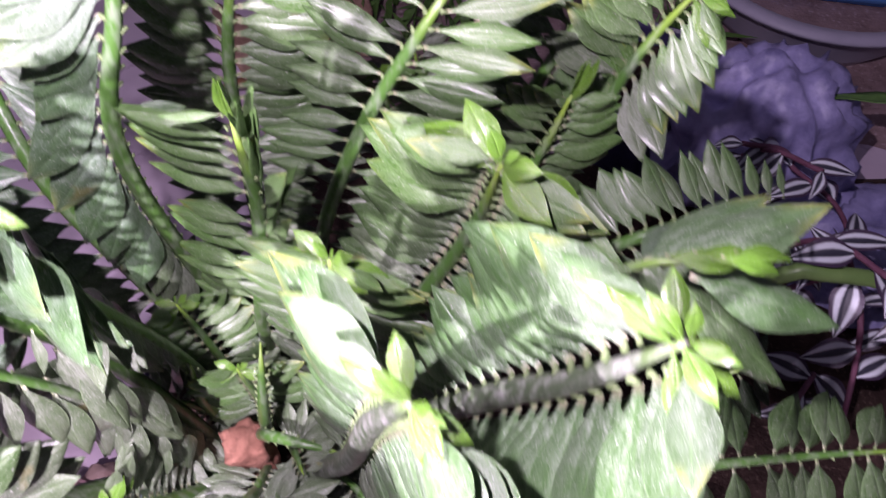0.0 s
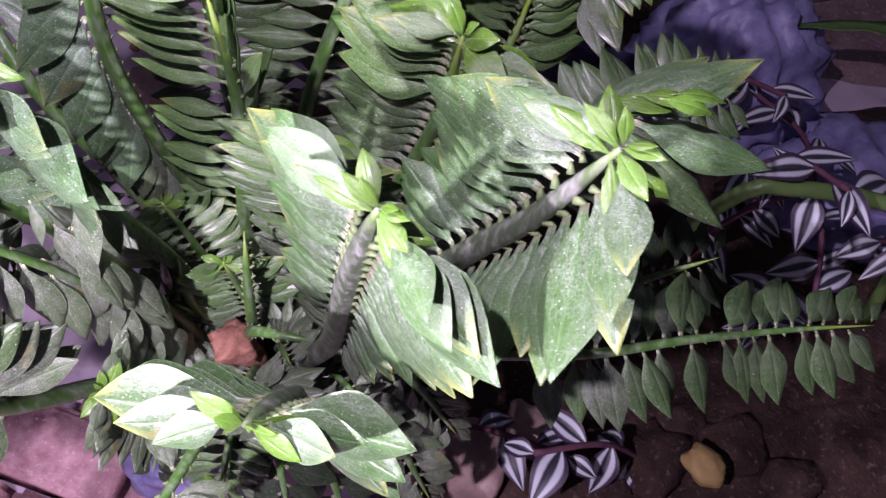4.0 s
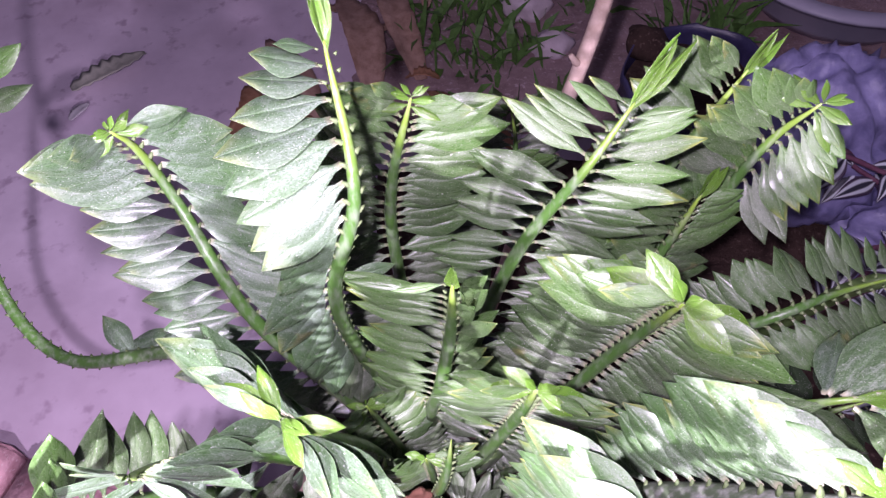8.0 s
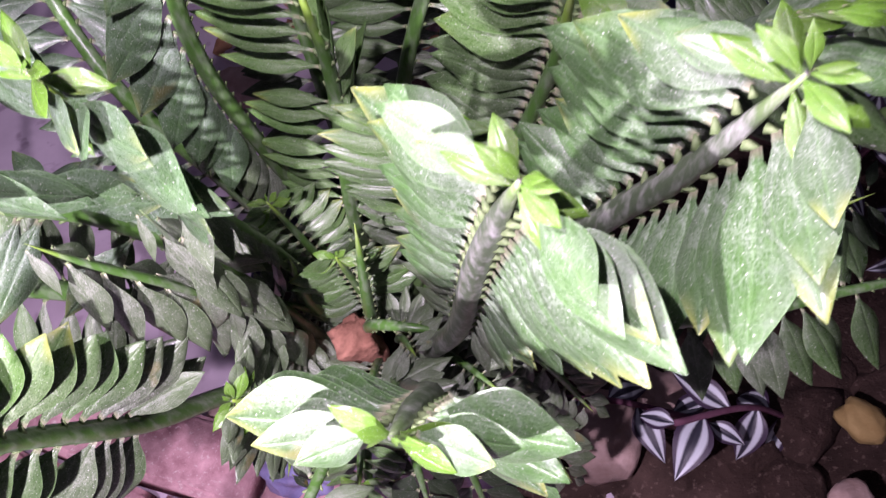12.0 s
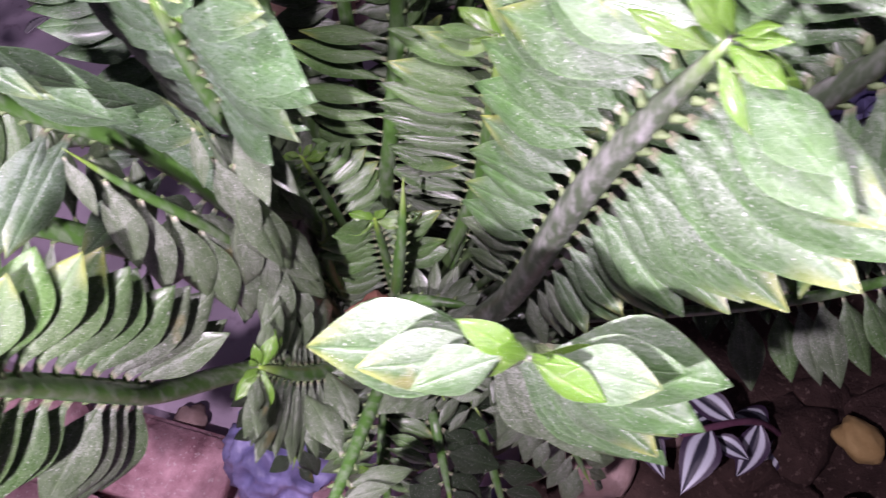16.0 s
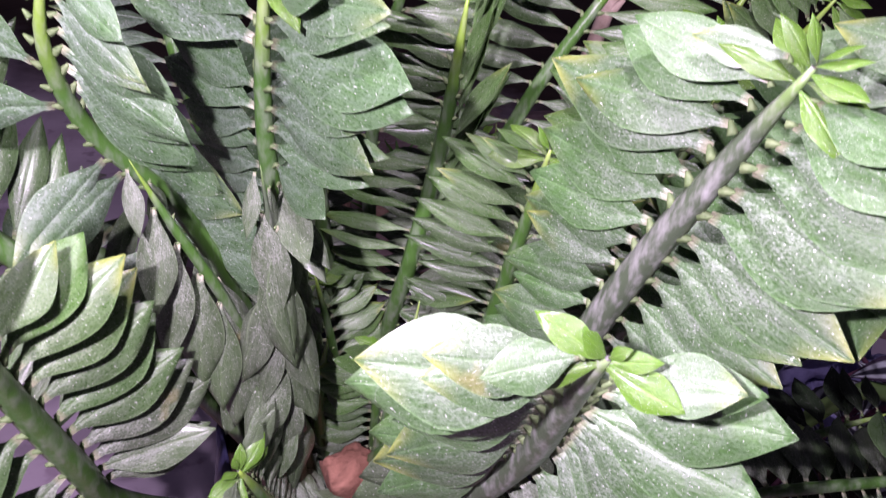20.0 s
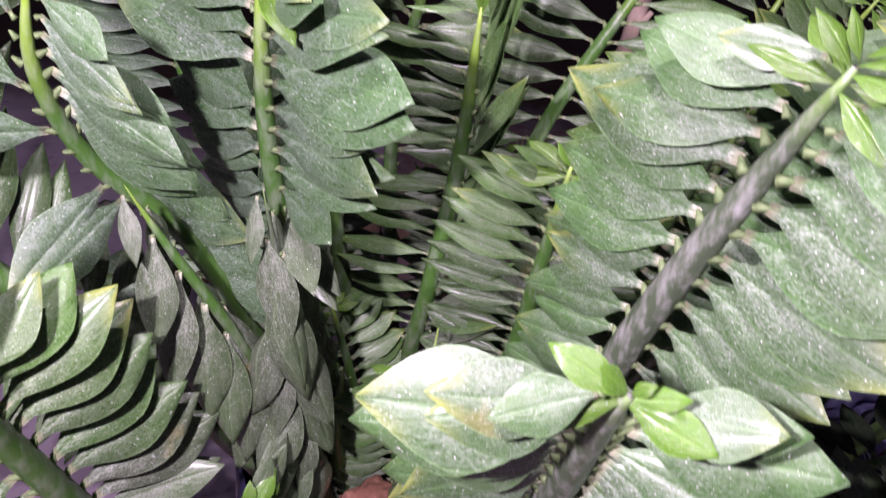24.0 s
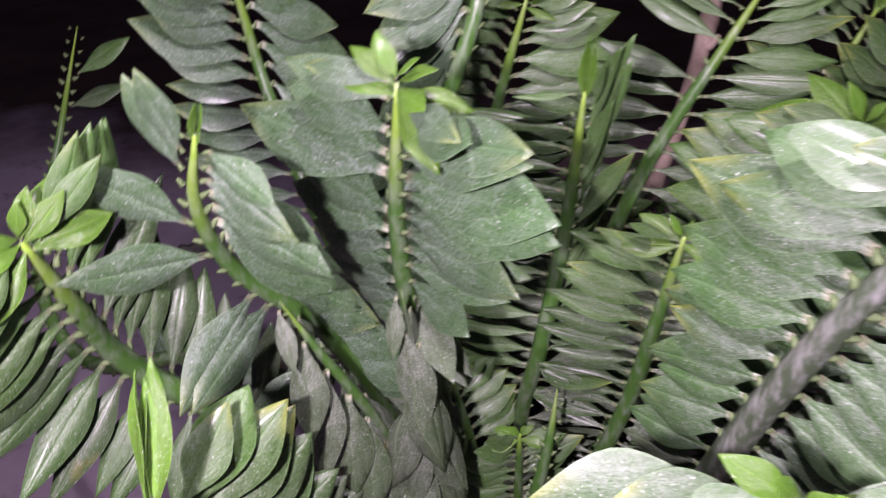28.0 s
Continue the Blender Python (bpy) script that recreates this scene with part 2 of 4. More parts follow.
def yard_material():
    """Mauve cement, darkened far off and beside the bags to paint in missing light."""
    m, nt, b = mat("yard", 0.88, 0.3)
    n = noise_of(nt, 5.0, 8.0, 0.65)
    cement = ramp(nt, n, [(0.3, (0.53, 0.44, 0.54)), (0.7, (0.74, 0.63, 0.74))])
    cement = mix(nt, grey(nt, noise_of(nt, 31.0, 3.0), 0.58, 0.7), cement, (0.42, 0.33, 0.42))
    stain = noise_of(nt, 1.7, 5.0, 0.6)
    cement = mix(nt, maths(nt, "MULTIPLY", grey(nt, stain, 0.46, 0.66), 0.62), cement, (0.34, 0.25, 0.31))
    # near-black brown stands in for ground that the torch barely reaches
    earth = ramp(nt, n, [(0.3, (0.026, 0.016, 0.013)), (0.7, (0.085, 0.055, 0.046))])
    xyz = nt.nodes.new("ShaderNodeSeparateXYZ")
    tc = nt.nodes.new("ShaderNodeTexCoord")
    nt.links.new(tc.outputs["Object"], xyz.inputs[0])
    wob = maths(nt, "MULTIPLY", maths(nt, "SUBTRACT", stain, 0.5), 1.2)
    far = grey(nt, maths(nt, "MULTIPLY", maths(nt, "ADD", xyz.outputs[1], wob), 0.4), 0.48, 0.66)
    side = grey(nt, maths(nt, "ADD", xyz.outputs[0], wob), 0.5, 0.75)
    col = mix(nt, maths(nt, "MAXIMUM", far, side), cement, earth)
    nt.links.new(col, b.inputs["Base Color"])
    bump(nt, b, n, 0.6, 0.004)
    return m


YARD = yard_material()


def zebra_material():
    m, nt, b = mat("striped_leaf", 0.38, 0.6)
    u, v = uv_of(nt)
    off = maths(nt, "ABSOLUTE", maths(nt, "SUBTRACT", v, 0.5))
    wob = maths(nt, "ADD", off, maths(nt, "MULTIPLY", maths(nt, "SUBTRACT", noise_of(nt, 90.0), 0.5), 0.10))
    col = ramp(nt, wob, [(0.10, (0.030, 0.030, 0.045)), (0.17, (0.60, 0.64, 0.68)), (0.30, (0.60, 0.64, 0.68)), (0.37, (0.045, 0.028, 0.055))])
    nt.links.new(col, b.inputs["Base Color"])
    bump(nt, b, noise_of(nt, 500.0), 0.3, 0.0005)
    return m


ZEBRA = zebra_material()


# ---- mesh helpers ----
def link(name, bm, materials, parent=None, smooth=True):
    me = bpy.data.meshes.new(name)
    bmesh.ops.recalc_face_normals(bm, faces=bm.faces)
    for f in bm.faces:
        f.smooth = smooth
    bm.to_mesh(me)
    bm.free()
    for m in materials if isinstance(materials, (list, tuple)) else [materials]:
        me.materials.append(m)
    ob = new(name, me)
    ob.parent = parent
    return ob


def part(name, bm, material, parent, label=""):
    ob = link(name, bm, material, parent)
    if label:
        ob["label"] = label
    return ob


def placed(name, mesh, parent, m):
    ob = new(name, mesh)
    ob.parent = parent
    ob.matrix_basis = m
    return ob


def spline(pts, n):
    """n + 1 points, evenly spaced, of a smooth curve through pts."""
    p = [Vector(q) for q in pts]
    p = [2 * p[0] - p[1]] + p + [2 * p[-1] - p[-2]]
    fine = []
    for i in range(1, len(p) - 2):
        for k in range(24):
            t = k / 24
            fine.append(0.5 * (2 * p[i] + (p[i + 1] - p[i - 1]) * t + (2 * p[i - 1] - 5 * p[i] + 4 * p[i + 1] - p[i + 2]) * t * t
                               + (3 * p[i] - p[i - 1] - 3 * p[i + 1] + p[i + 2]) * t ** 3))
    fine.append(p[-2])
    run = [0.0]
    for a, b in zip(fine, fine[1:]):
        run.append(run[-1] + (b - a).length)
    out, j = [], 0
    for i in range(n + 1):
        s = run[-1] * i / n
        while j < len(run) - 2 and run[j + 1] < s:
            j += 1
        f = (s - run[j]) / max(1e-9, run[j + 1] - run[j])
        out.append(fine[j].lerp(fine[j + 1], f))
    return out, run[-1]


def tube(bm, pts, radii, sides=8, mat_index=0, start=0.0):
    uvl = bm.loops.layers.uv.verify()
    rings = []
    ref = Vector((0.3, -0.8, 0.5))
    for i, p in enumerate(pts):
        ax = (pts[min(i + 1, len(pts) - 1)] - pts[max(i - 1, 0)]).normalized()
        a = ax.cross(ref).normalized()
        b = ax.cross(a)
        rings.append([bm.verts.new(p + radii[i] * (math.cos(2 * math.pi * k / sides) * a + math.sin(2 * math.pi * k / sides) * b)) for k in range(sides)])
    n = len(pts) - 1
    for i in range(n):
        for k in range(sides):
            q = [(rings[i][k], i), (rings[i][(k + 1) % sides], i), (rings[i + 1][(k + 1) % sides], i + 1), (rings[i + 1][k], i + 1)]
            f = bm.faces.new([w for w, _ in q])
            f.material_index = mat_index
            for lp, (_, row), kk in zip(f.loops, q, (k, k + 1, k + 1, k)):
                lp[uvl].uv = (start + (1 - start) * row / n, kk / sides)
    for ring in (rings[0], rings[-1]):
        f = bm.faces.new(ring)
        f.material_index = mat_index


def leaf_mesh(name, material, length, width, arch, fold, wave=0.0, seed=0, neck=0.11, widest=0.45, rows=12, thick=0.0007, curl=0.0, sweep=0.0):
    """A leaf from its stalk at the origin along +x; +y is its front edge, +z its upper face."""
    rng = random.Random(seed)
    bm = bmesh.new()
    uvl = bm.loops.layers.uv.verify()
    cols = (-1.0, -0.72, -0.38, -0.10, 0.0, 0.10, 0.38, 0.72, 1.0)
    grid = {}
    ph, ph2 = rng.uniform(0, 6), rng.uniform(0, 6)
    for side in (0, 1):
        for i in range(rows + 1):
            u = i / rows
            if u < neck:
                w = 0.13 + 0.05 * u / neck
            else:
                s = (u - neck) / (1 - neck)
                if s < widest:
                    w = 0.18 + 0.82 * math.sin(0.5 * math.pi * s / widest) ** 0.9
                else:
                    q = (s - widest) / (1 - widest)
                    w = (1 - q ** 1.9) * (1 - 0.22 * q)
            w = max(w, 0.012) * width / 2
            bend = arch * u
            x = length * (math.sin(bend) / arch if abs(arch) > 1e-3 else u)
            z0 = -length * ((1 - math.cos(bend)) / arch if abs(arch) > 1e-3 else 0)
            for j, c in enumerate(cols):
                z = z0 - fold * c * c * w - 0.10 * w * math.exp(-(c / 0.12) ** 2) * (1 - 0.6 * u) + wave * abs(c) ** 2 * width * math.sin(9 * u + ph + (1.3 if c > 0 else 0)) + curl * c * w * u
                y = c * w + 0.05 * width * math.sin(7 * u + ph2 + c) * abs(c) * u * (1 - u) + sweep * length * u * u
                t = thick * (0.5 if abs(c) == 1 else 1.0)
                grid[side, i, j] = bm.verts.new((x, y, z + (0 if side == 0 else -t)))
    last = len(cols) - 1

    def quad(keys):
        f = bm.faces.new([grid[k] for k in keys])
        for lp, (_, i, j) in zip(f.loops, keys):
            lp[uvl].uv = (i / rows, 0.5 + cols[j] / 2)
    for i in range(rows):
        for j in range(last):
            quad([(0, i, j), (0, i + 1, j), (0, i + 1, j + 1), (0, i, j + 1)])
            quad([(1, i, j), (1, i, j + 1), (1, i + 1, j + 1), (1, i + 1, j)])
        for j in (0, last):
            quad([(0, i, j), (1, i, j), (1, i + 1, j), (0, i + 1, j)])
    for i in (0, rows):
        for j in range(last):
            quad([(0, i, j), (0, i, j + 1), (1, i, j + 1), (1, i, j)])
    me = bpy.data.meshes.new(name)
    bmesh.ops.recalc_face_normals(bm, faces=bm.faces)
    for f in bm.faces:
        f.smooth = True
    for (_, _, j), v in grid.items():
        for e in v.link_edges:
            if j in (0, last) and e.calc_face_angle(0.0) > 0.9:
                e.smooth = False
    bm.to_mesh(me)
    bm.free()
    me.materials.append(material)
    return me


def leaf_set(material, n, length=1.0, width=0.40, seed=0, arch=(0.0, 0.32)):
    out = []
    for k in range(n):
        r = random.Random(seed + k)
        out.append(leaf_mesh("leaf", material, length, width * r.uniform(0.9, 1.12), r.uniform(*arch), r.uniform(0.12, 0.40),
                             r.uniform(0.01, 0.035), seed + k, widest=r.uniform(0.40, 0.52), thick=0.007, curl=r.uniform(-0.16, 0.16), sweep=r.uniform(-0.04, 0.05)))
    return out


# unit leaves, one metre long, scaled where they are set
LEAVES = {"green": leaf_set(LEAF, 8, seed=10), "upper": leaf_set(UPPER, 6, seed=90, arch=(0.1, 0.5)), "pale": leaf_set(PALE_SHEEN, 7, seed=110), "old": leaf_set(OLD, 8, seed=30), "blue": leaf_set(BLUISH, 6, seed=50),
          "young": leaf_set(YOUNG, 5, width=0.42, seed=70, arch=(0.35, 0.85)), "shaded": leaf_set(SHADED, 5, seed=140), "shut": leaf_set(YOUNG, 3, seed=160, arch=(-0.25, 0.0))}
VIEW = Vector((-0.06, -0.06, 0.76))


def basis(x, z, at, s, flip=1):
    """A pose whose x axis is x and whose z axis leans to z, scaled by s; flip -1 mirrors it across."""
    x = x.normalized()
    y = z.cross(x).normalized()
    z = x.cross(y)
    return Matrix.Translation(at) @ Matrix((x, y, z)).transposed().to_4x4() @ Matrix.Diagonal((s, s * flip, s, 1))


# the small leaves at a tip: side, rise, length, turn
BUDS = {"star": ((1, 4, 0.60, 0.5), (-1, 8, 0.58, 0.4), (1, 20, 0.52, -0.3), (-1, 24, 0.50, -0.3), (1, 38, 0.45, 0.5), (-1, 42, 0.42, 0.4), (1, 58, 0.36, -0.2), (-1, 64, 0.33, 0.3), (1, 78, 0.28, 0.1)),
        "pair": ((1, 8, 0.56, 0.2), (-1, 10, 0.56, 0.2), (1, 26, 0.46, 0.7), (-1, 30, 0.44, -0.4), (1, 52, 0.30, 0.3), (-1, 60, 0.26, -0.2), (1, 80, 0.18, 0.3)),
        "closed": ((1, 82, 0.72, 0.3), (-1, 84, 0.66, 0.1), (1, 87, 0.60, -0.2), (-1, 86, 0.52, 0.2))}


def shoot(pts, label, leafy=0.16, size=0.043, gap=0.0075, spin=0.0, kind="green", grey_stem=False, radius=0.0036, young=True, seed=0,
          lift=68.0, bare=0.0, face=None, open_=(36, 14, -8), skew=0.0, open_r=None, open_l=None, fan=0.0, bud="pair", bud_size=1.0, droop=0.0, hang=None, hang_r=None,
          slim=1.0, crown=None, missing=0.03, left=None, right=None, gone_r=0.0, gone_l=0.0, back_r=None, taper=0.0, taper_r=None, aim_r=None, bud_ax=None, short_r=1.0, group="shoots of the clump", name="leafy_shoot"):
    """A leafy shoot with two ranks of leaves. pts run from its foot to its tip; face: the way in which its ranked side looks.
    open_: how far the leaves point to the tip, in degrees, near the tip, a third down and at the end (open_l, open_r: of one rank)."""
    rng = random.Random(seed)
    n = 40
    line, total = spline(pts, n)
    thing = new(name)
    tagged(thing, label, "plant shoot", group)
    bm = bmesh.new()
    tube(bm, line, [radius * (1.10 - (0.62 if young else 0.95) * (i / n) ** 4) * (1 - 0.7 * (i / n) ** 14) for i in range(n + 1)], 9)
    tip = line[-1]
    k = 0
    s = 0.002 + bare
    places = []

    def at(dist):
        f = max(0.0, 1 - dist / total) * n
        i = min(int(f), n - 1)
        p = line[i].lerp(line[i + 1], f - i)
        ax = (line[min(i + 2, n)] - line[max(i - 1, 0)]).normalized()
        return p, ax
    turn = math.radians(spin)
    while s < min(leafy, total - 0.004):
        p, ax = at(s)
        to = Vector(face) if face else (VIEW - p)
        fr = (to - ax * to.dot(ax)).normalized()
        fr = (Matrix.Rotation(turn, 3, ax) @ fr)
        side = ax.cross(fr) * (1 if k % 2 else -1)
        places.append((p, ax, fr, side, min(1.0, s / leafy), s, 1 if k % 2 else -1))
        s += gap * (0.5 if s - bare > 0.02 or not young else 0.34) * rng.uniform(0.85, 1.15)
        k += 1
    for p, ax, fr, side, h, s, hand in places:
        # the leaf's foot on the stem
        girth = min(radius, 0.0046) * (1 - 0.6 * max(0.0, 1 - s / 0.03))
        a = p + side * (radius - 0.45 * girth) + fr * girth * 0.1 - ax * girth * 0.4
        b_ = p + side * (radius + 0.30 * girth) - fr * girth * 0.1 + ax * girth * 0.1
        tube(bm, [a, a.lerp(b_, 0.6), b_], [girth * 0.40, girth * 0.25, girth * 0.11], 6, 1)
        if rng.random() < ((gone_r if hand > 0 else gone_l) or missing):
            continue
        spread = (open_r if hand > 0 else open_l) or tuple(q + hand * skew for q in open_)
        if h < 0.35:
            fw = spread[0] + (spread[1] - spread[0]) * h / 0.35
        else:
            fw = spread[1] + (spread[2] - spread[1]) * (h - 0.35) / 0.65
        fw = math.radians(fw + rng.gauss(0, 4))
        up = lift - 14 if crown is None else crown
        b = math.radians(up + (lift - up) * min(1.0, h / 0.40) + rng.gauss(0, 4.5))
        forward = fan if isinstance(fan, (int, float)) else fan[hand > 0]
        x = side * math.cos(fw) + ax * math.sin(fw) + fr * (0.04 + (0.45 * max(0.0, 1 - (s - bare) / 0.018) if young else 0) + forward * (min(1.0, h / 0.45) - 0.2) + rng.gauss(0, 0.05))
        lean = right if hand > 0 else left
        if lean:
            x += Vector(lean) * min(1.0, 0.35 + h / 0.3)
        if hand > 0 and aim_r:
            x = Vector(aim_r[0]).lerp(Vector(aim_r[1]), h) + fr * rng.gauss(0, 0.06)
        zn = ax * math.cos(b) + fr * math.sin(b)
        if hand > 0 and back_r:
            zn = Vector(back_r)
        start = hang_r if hand > 0 and hang_r is not None else hang
        sag = droop if start is None else 1.15 * max(0.0, min(1.0, (h - start) / 0.22))
        if sag:
            x = x * (1 - 0.4 * min(1.0, sag)) + Vector((rng.gauss(0, 0.22), rng.gauss(0, 0.12) - 0.1, -1)) * sag
            zn = zn.lerp((VIEW - p).normalized() + ax * 0.25 + side * (0.35 + rng.gauss(0, 0.2)), min(1.0, sag))
        thin_out = taper_r if hand > 0 and taper_r is not None else taper
        grow = min(1.0, 0.42 + 0.58 * min(1.0, (s - bare) / 0.026)) * (1 - min(0.75, thin_out * max(0.0, h - 0.2) / 0.8)) * (short_r if hand > 0 else 1.0)
        if kind == "old" or h > 0.75 + rng.gauss(0, 0.1):
            lot = "old" if kind not in ("blue", "pale", "shaded") or h > 0.8 and kind != "shaded" else kind
        else:
            lot = kind
        if start is not None and h > start + 0.06:
            lot = "old"
        if lot == "green" and young and s - bare < 0.05:
            lot = "upper"
        me = rng.choice(LEAVES[lot])
        m = basis(x, zn, p + side * radius * 1.05, size * grow * rng.uniform(0.88, 1.1), hand) @ Matrix.Diagonal((1, slim, 1, 1))
        placed("leaf", me, thing, m)
    # the bud: small bright leaves round the tip
    if young:
        ax = Vector(bud_ax).normalized() if bud_ax else (line[-1] - line[-3]).normalized()
        to = Vector(face) if face else (VIEW - tip)
        fr = (Matrix.Rotation(turn, 3, ax) @ (to - ax * to.dot(ax)).normalized())
        sd = ax.cross(fr)
        for q, (sg, up, ln, tw) in enumerate(BUDS[bud]):
            upr = math.radians(up + rng.gauss(0, 2 if bud == "closed" else 6))
            x = sd * sg * math.cos(upr) + ax * math.sin(upr) + fr * (tw + rng.gauss(0, 0.1)) * math.cos(upr)
            zn = ax * math.cos(upr) - sd * sg * math.sin(upr) + fr * 0.5
            thin = {"star": 0.82, "closed": 0.52, "pair": 1.0}[bud]
            placed("young_leaf", rng.choice(LEAVES["shut" if bud == "closed" else "young"]), thing, basis(x, zn, tip - ax * 0.001 * (6 - q), size * ln * bud_size, sg) @ Matrix.Diagonal((1, thin, 1, 1)))
    part("stem", bm, [STEM_GREY if grey_stem else STEM_GREEN, NUB], thing)
    return thing


# ---- setting ----
def ground():
    bm = bmesh.new()
    n = 90
    vs = {}
    for i in range(n + 1):
        for j in range(n + 1):
            fx, fy = 2 * i / n - 1, 2 * j / n - 1
            x, y = 8 * fx * abs(fx) ** 1.6, 0.5 + 8 * fy * abs(fy) ** 1.6
            z = 0.012 * noise.noise(Vector((x * 5, y * 5, 0))) + 0.004 * noise.noise(Vector((x * 23, y * 23, 3)))
            vs[i, j] = bm.verts.new((x, y, z))
    for i in range(n):
        for j in range(n):
            bm.faces.new([vs[i, j], vs[i + 1, j], vs[i + 1, j + 1], vs[i, j + 1]])
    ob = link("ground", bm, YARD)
    tagged(ob, "worn mauve-grey cement yard with damp stains and painted-in distant shade", "ground", kind="structure")


ground()


def bed():
    bm = bmesh.new()
    n = 40
    vs = {}
    for i in range(n + 1):
        for j in range(n + 1):
            x, y = -0.30 + 1.25 * i / n, 0.02 + 0.80 * j / n
            e = min(1, 9 * min(i, n - i, j, n - j) / n)
            z = -0.03 + e * (0.052 + 0.025 * noise.noise(Vector((x * 9, y * 9, 7))) + 0.012 * noise.noise(Vector((x * 40, y * 40, 2))))
            vs[i, j] = bm.verts.new((x, y, z))
    for i in range(n):
        for j in range(n):
            bm.faces.new([vs[i, j], vs[i + 1, j], vs[i + 1, j + 1], vs[i, j + 1]])
    tagged(link("planting_bed", bm, EARTH), "low bed of loose brown earth", "soil bed", kind="structure")


def dirt():
    bm = bmesh.new()
    n = 36
    vs = {}
    for i in range(n + 1):
        for j in range(n + 1):
            x, y = -0.36 + 1.3 * i / n, 0.74 + 0.85 * j / n
            e = min(1, 8 * min(i, n - i, j, n - j) / n)
            z = -0.03 + e * (0.046 + 0.02 * noise.noise(Vector((x * 8, y * 8, 5))) + 0.010 * noise.noise(Vector((x * 34, y * 34, 2))))
            vs[i, j] = bm.verts.new((x, y, z))
    for i in range(n):
        for j in range(n):
            bm.faces.new([vs[i, j], vs[i + 1, j], vs[i + 1, j + 1], vs[i, j + 1]])
    tagged(link("dirt_patch", bm, DIRT), "patch of trodden mauve-brown dirt with litter", "dirt", kind="structure")


bed()
dirt()


def rock(name, at, size, material, label, seed, squash=0.7, category="stone"):
    bm = bmesh.new()
    bmesh.ops.create_icosphere(bm, subdivisions=3, radius=1)
    for v in bm.verts:
        d = v.co.normalized()
        k = 1 + 0.32 * noise.noise(d * 1.6 + Vector((seed, 0, 0))) + 0.10 * noise.noise(d * 5 + Vector((0, seed, 0)))
        v.co = Vector((d.x * k * size, d.y * k * size * 0.8, d.z * k * size * squash))
    ob = link(name, bm, material)
    ob.matrix_basis = pose(*at, 0, 0, seed * 47)
    return tagged(ob, label, category)


def poly_bag(at, r, h, label, seed, soil_drop=0.03, lean=0.0):
    thing = new("grow_bag")
    thing.matrix_basis = pose(*at, lean, 0, 0)
    tagged(thing, label, "grow bag")
    bm = bmesh.new()
    seg = 40
    prof = [(0.82, 0.0)] + [(0.86 + 0.14 * i / 10, i / 10) for i in range(11)]
    outer = []
    for i, (q, z) in enumerate(prof):
        ring = []
        for k in range(seg):
            a = 2 * math.pi * k / seg
            d = Vector((math.cos(a), math.sin(a), z * 2))
            w = 1 + 0.07 * noise.noise(d * 2.2 + Vector((seed, 0, 0))) + 0.035 * noise.noise(d * 7 + Vector((0, seed, 0)))
            ring.append((r * q * w * math.cos(a), r * q * w * math.sin(a), h * z + (0.012 * noise.noise(d * 3) if i == len(prof) - 1 else 0)))
        outer.append(ring)
    inner = [[(x * 0.975, y * 0.975, z) for x, y, z in ring] for ring in reversed(outer)]
    vr = [[bm.verts.new(p) for p in ring] for ring in outer + inner[:6]]
    for a, b in zip(vr, vr[1:]):
        for k in range(seg):
            bm.faces.new([a[k], a[(k + 1) % seg], b[(k + 1) % seg], b[k]])
    bm.faces.new(vr[0])
    part("bag", bm, BAG, thing)
    bm = bmesh.new()
    rs = []
    for i in range(1, 9):
        ring = []
        for k in range(seg):
            a = 2 * math.pi * k / seg
            q = r * 0.93 * i / 8
            p = Vector((q * math.cos(a), q * math.sin(a), h - soil_drop))
            p.z += 0.012 * noise.noise(p * 30 + Vector((seed, 0, 0)))
            ring.append(bm.verts.new(p))
        rs.append(ring)
    bm.faces.new(rs[0])
    for a, b in zip(rs, rs[1:]):
        for k in range(seg):
            bm.faces.new([a[k], a[(k + 1) % seg], b[(k + 1) % seg], b[k]])
    part("soil", bm, EARTH, thing, "crumbly brown potting soil")
    return thing


poly_bag((-0.105, 0.230, 0), 0.090, 0.325, "black plastic grow bag holding the leafy clump", 1, 0.02)
poly_bag((0.215, 0.79, 0), 0.095, 0.14, "black plastic grow bag with brown soil", 4)


def crumpled_bag(at, size, label, seed):
    """A closed bag slumped into folds."""
    bm = bmesh.new()
    bmesh.ops.create_icosphere(bm, subdivisions=5, radius=1)
    for v in bm.verts:
        d = v.co.normalized()
        fold = abs(noise.noise(d * 2.3 + Vector((seed, 0, 0)))) * 0.55 + abs(noise.noise(d * 5.5 + Vector((0, seed, 0)))) * 0.09 + abs(noise.noise(d * 13 + Vector((0, 0, seed)))) * 0.02
        k = 1.12 - fold
        z = d.z * k * (1.0 if d.z > 0 else 0.55)
        v.co = Vector((d.x * k * size[0], d.y * k * size[1], z * size[2]))
    ob = link("crumpled_bag", bm, CREASED)
    ob.matrix_basis = pose(*at)
    tagged(ob, label, "plastic bag")


crumpled_bag((0.345, 0.70, 0.08), (0.12, 0.09, 0.15), "slumped plastic bag with creased blue-violet folds", 3)
crumpled_bag((-0.225, 0.215, 0.05), (0.050, 0.045, 0.075), "crumpled lilac plastic stuffed beside the grow bag", 5)
crumpled_bag((0.50, 0.58, 0.04), (0.13, 0.10, 0.07), "dark creased plastic bag lying on the earth", 8)


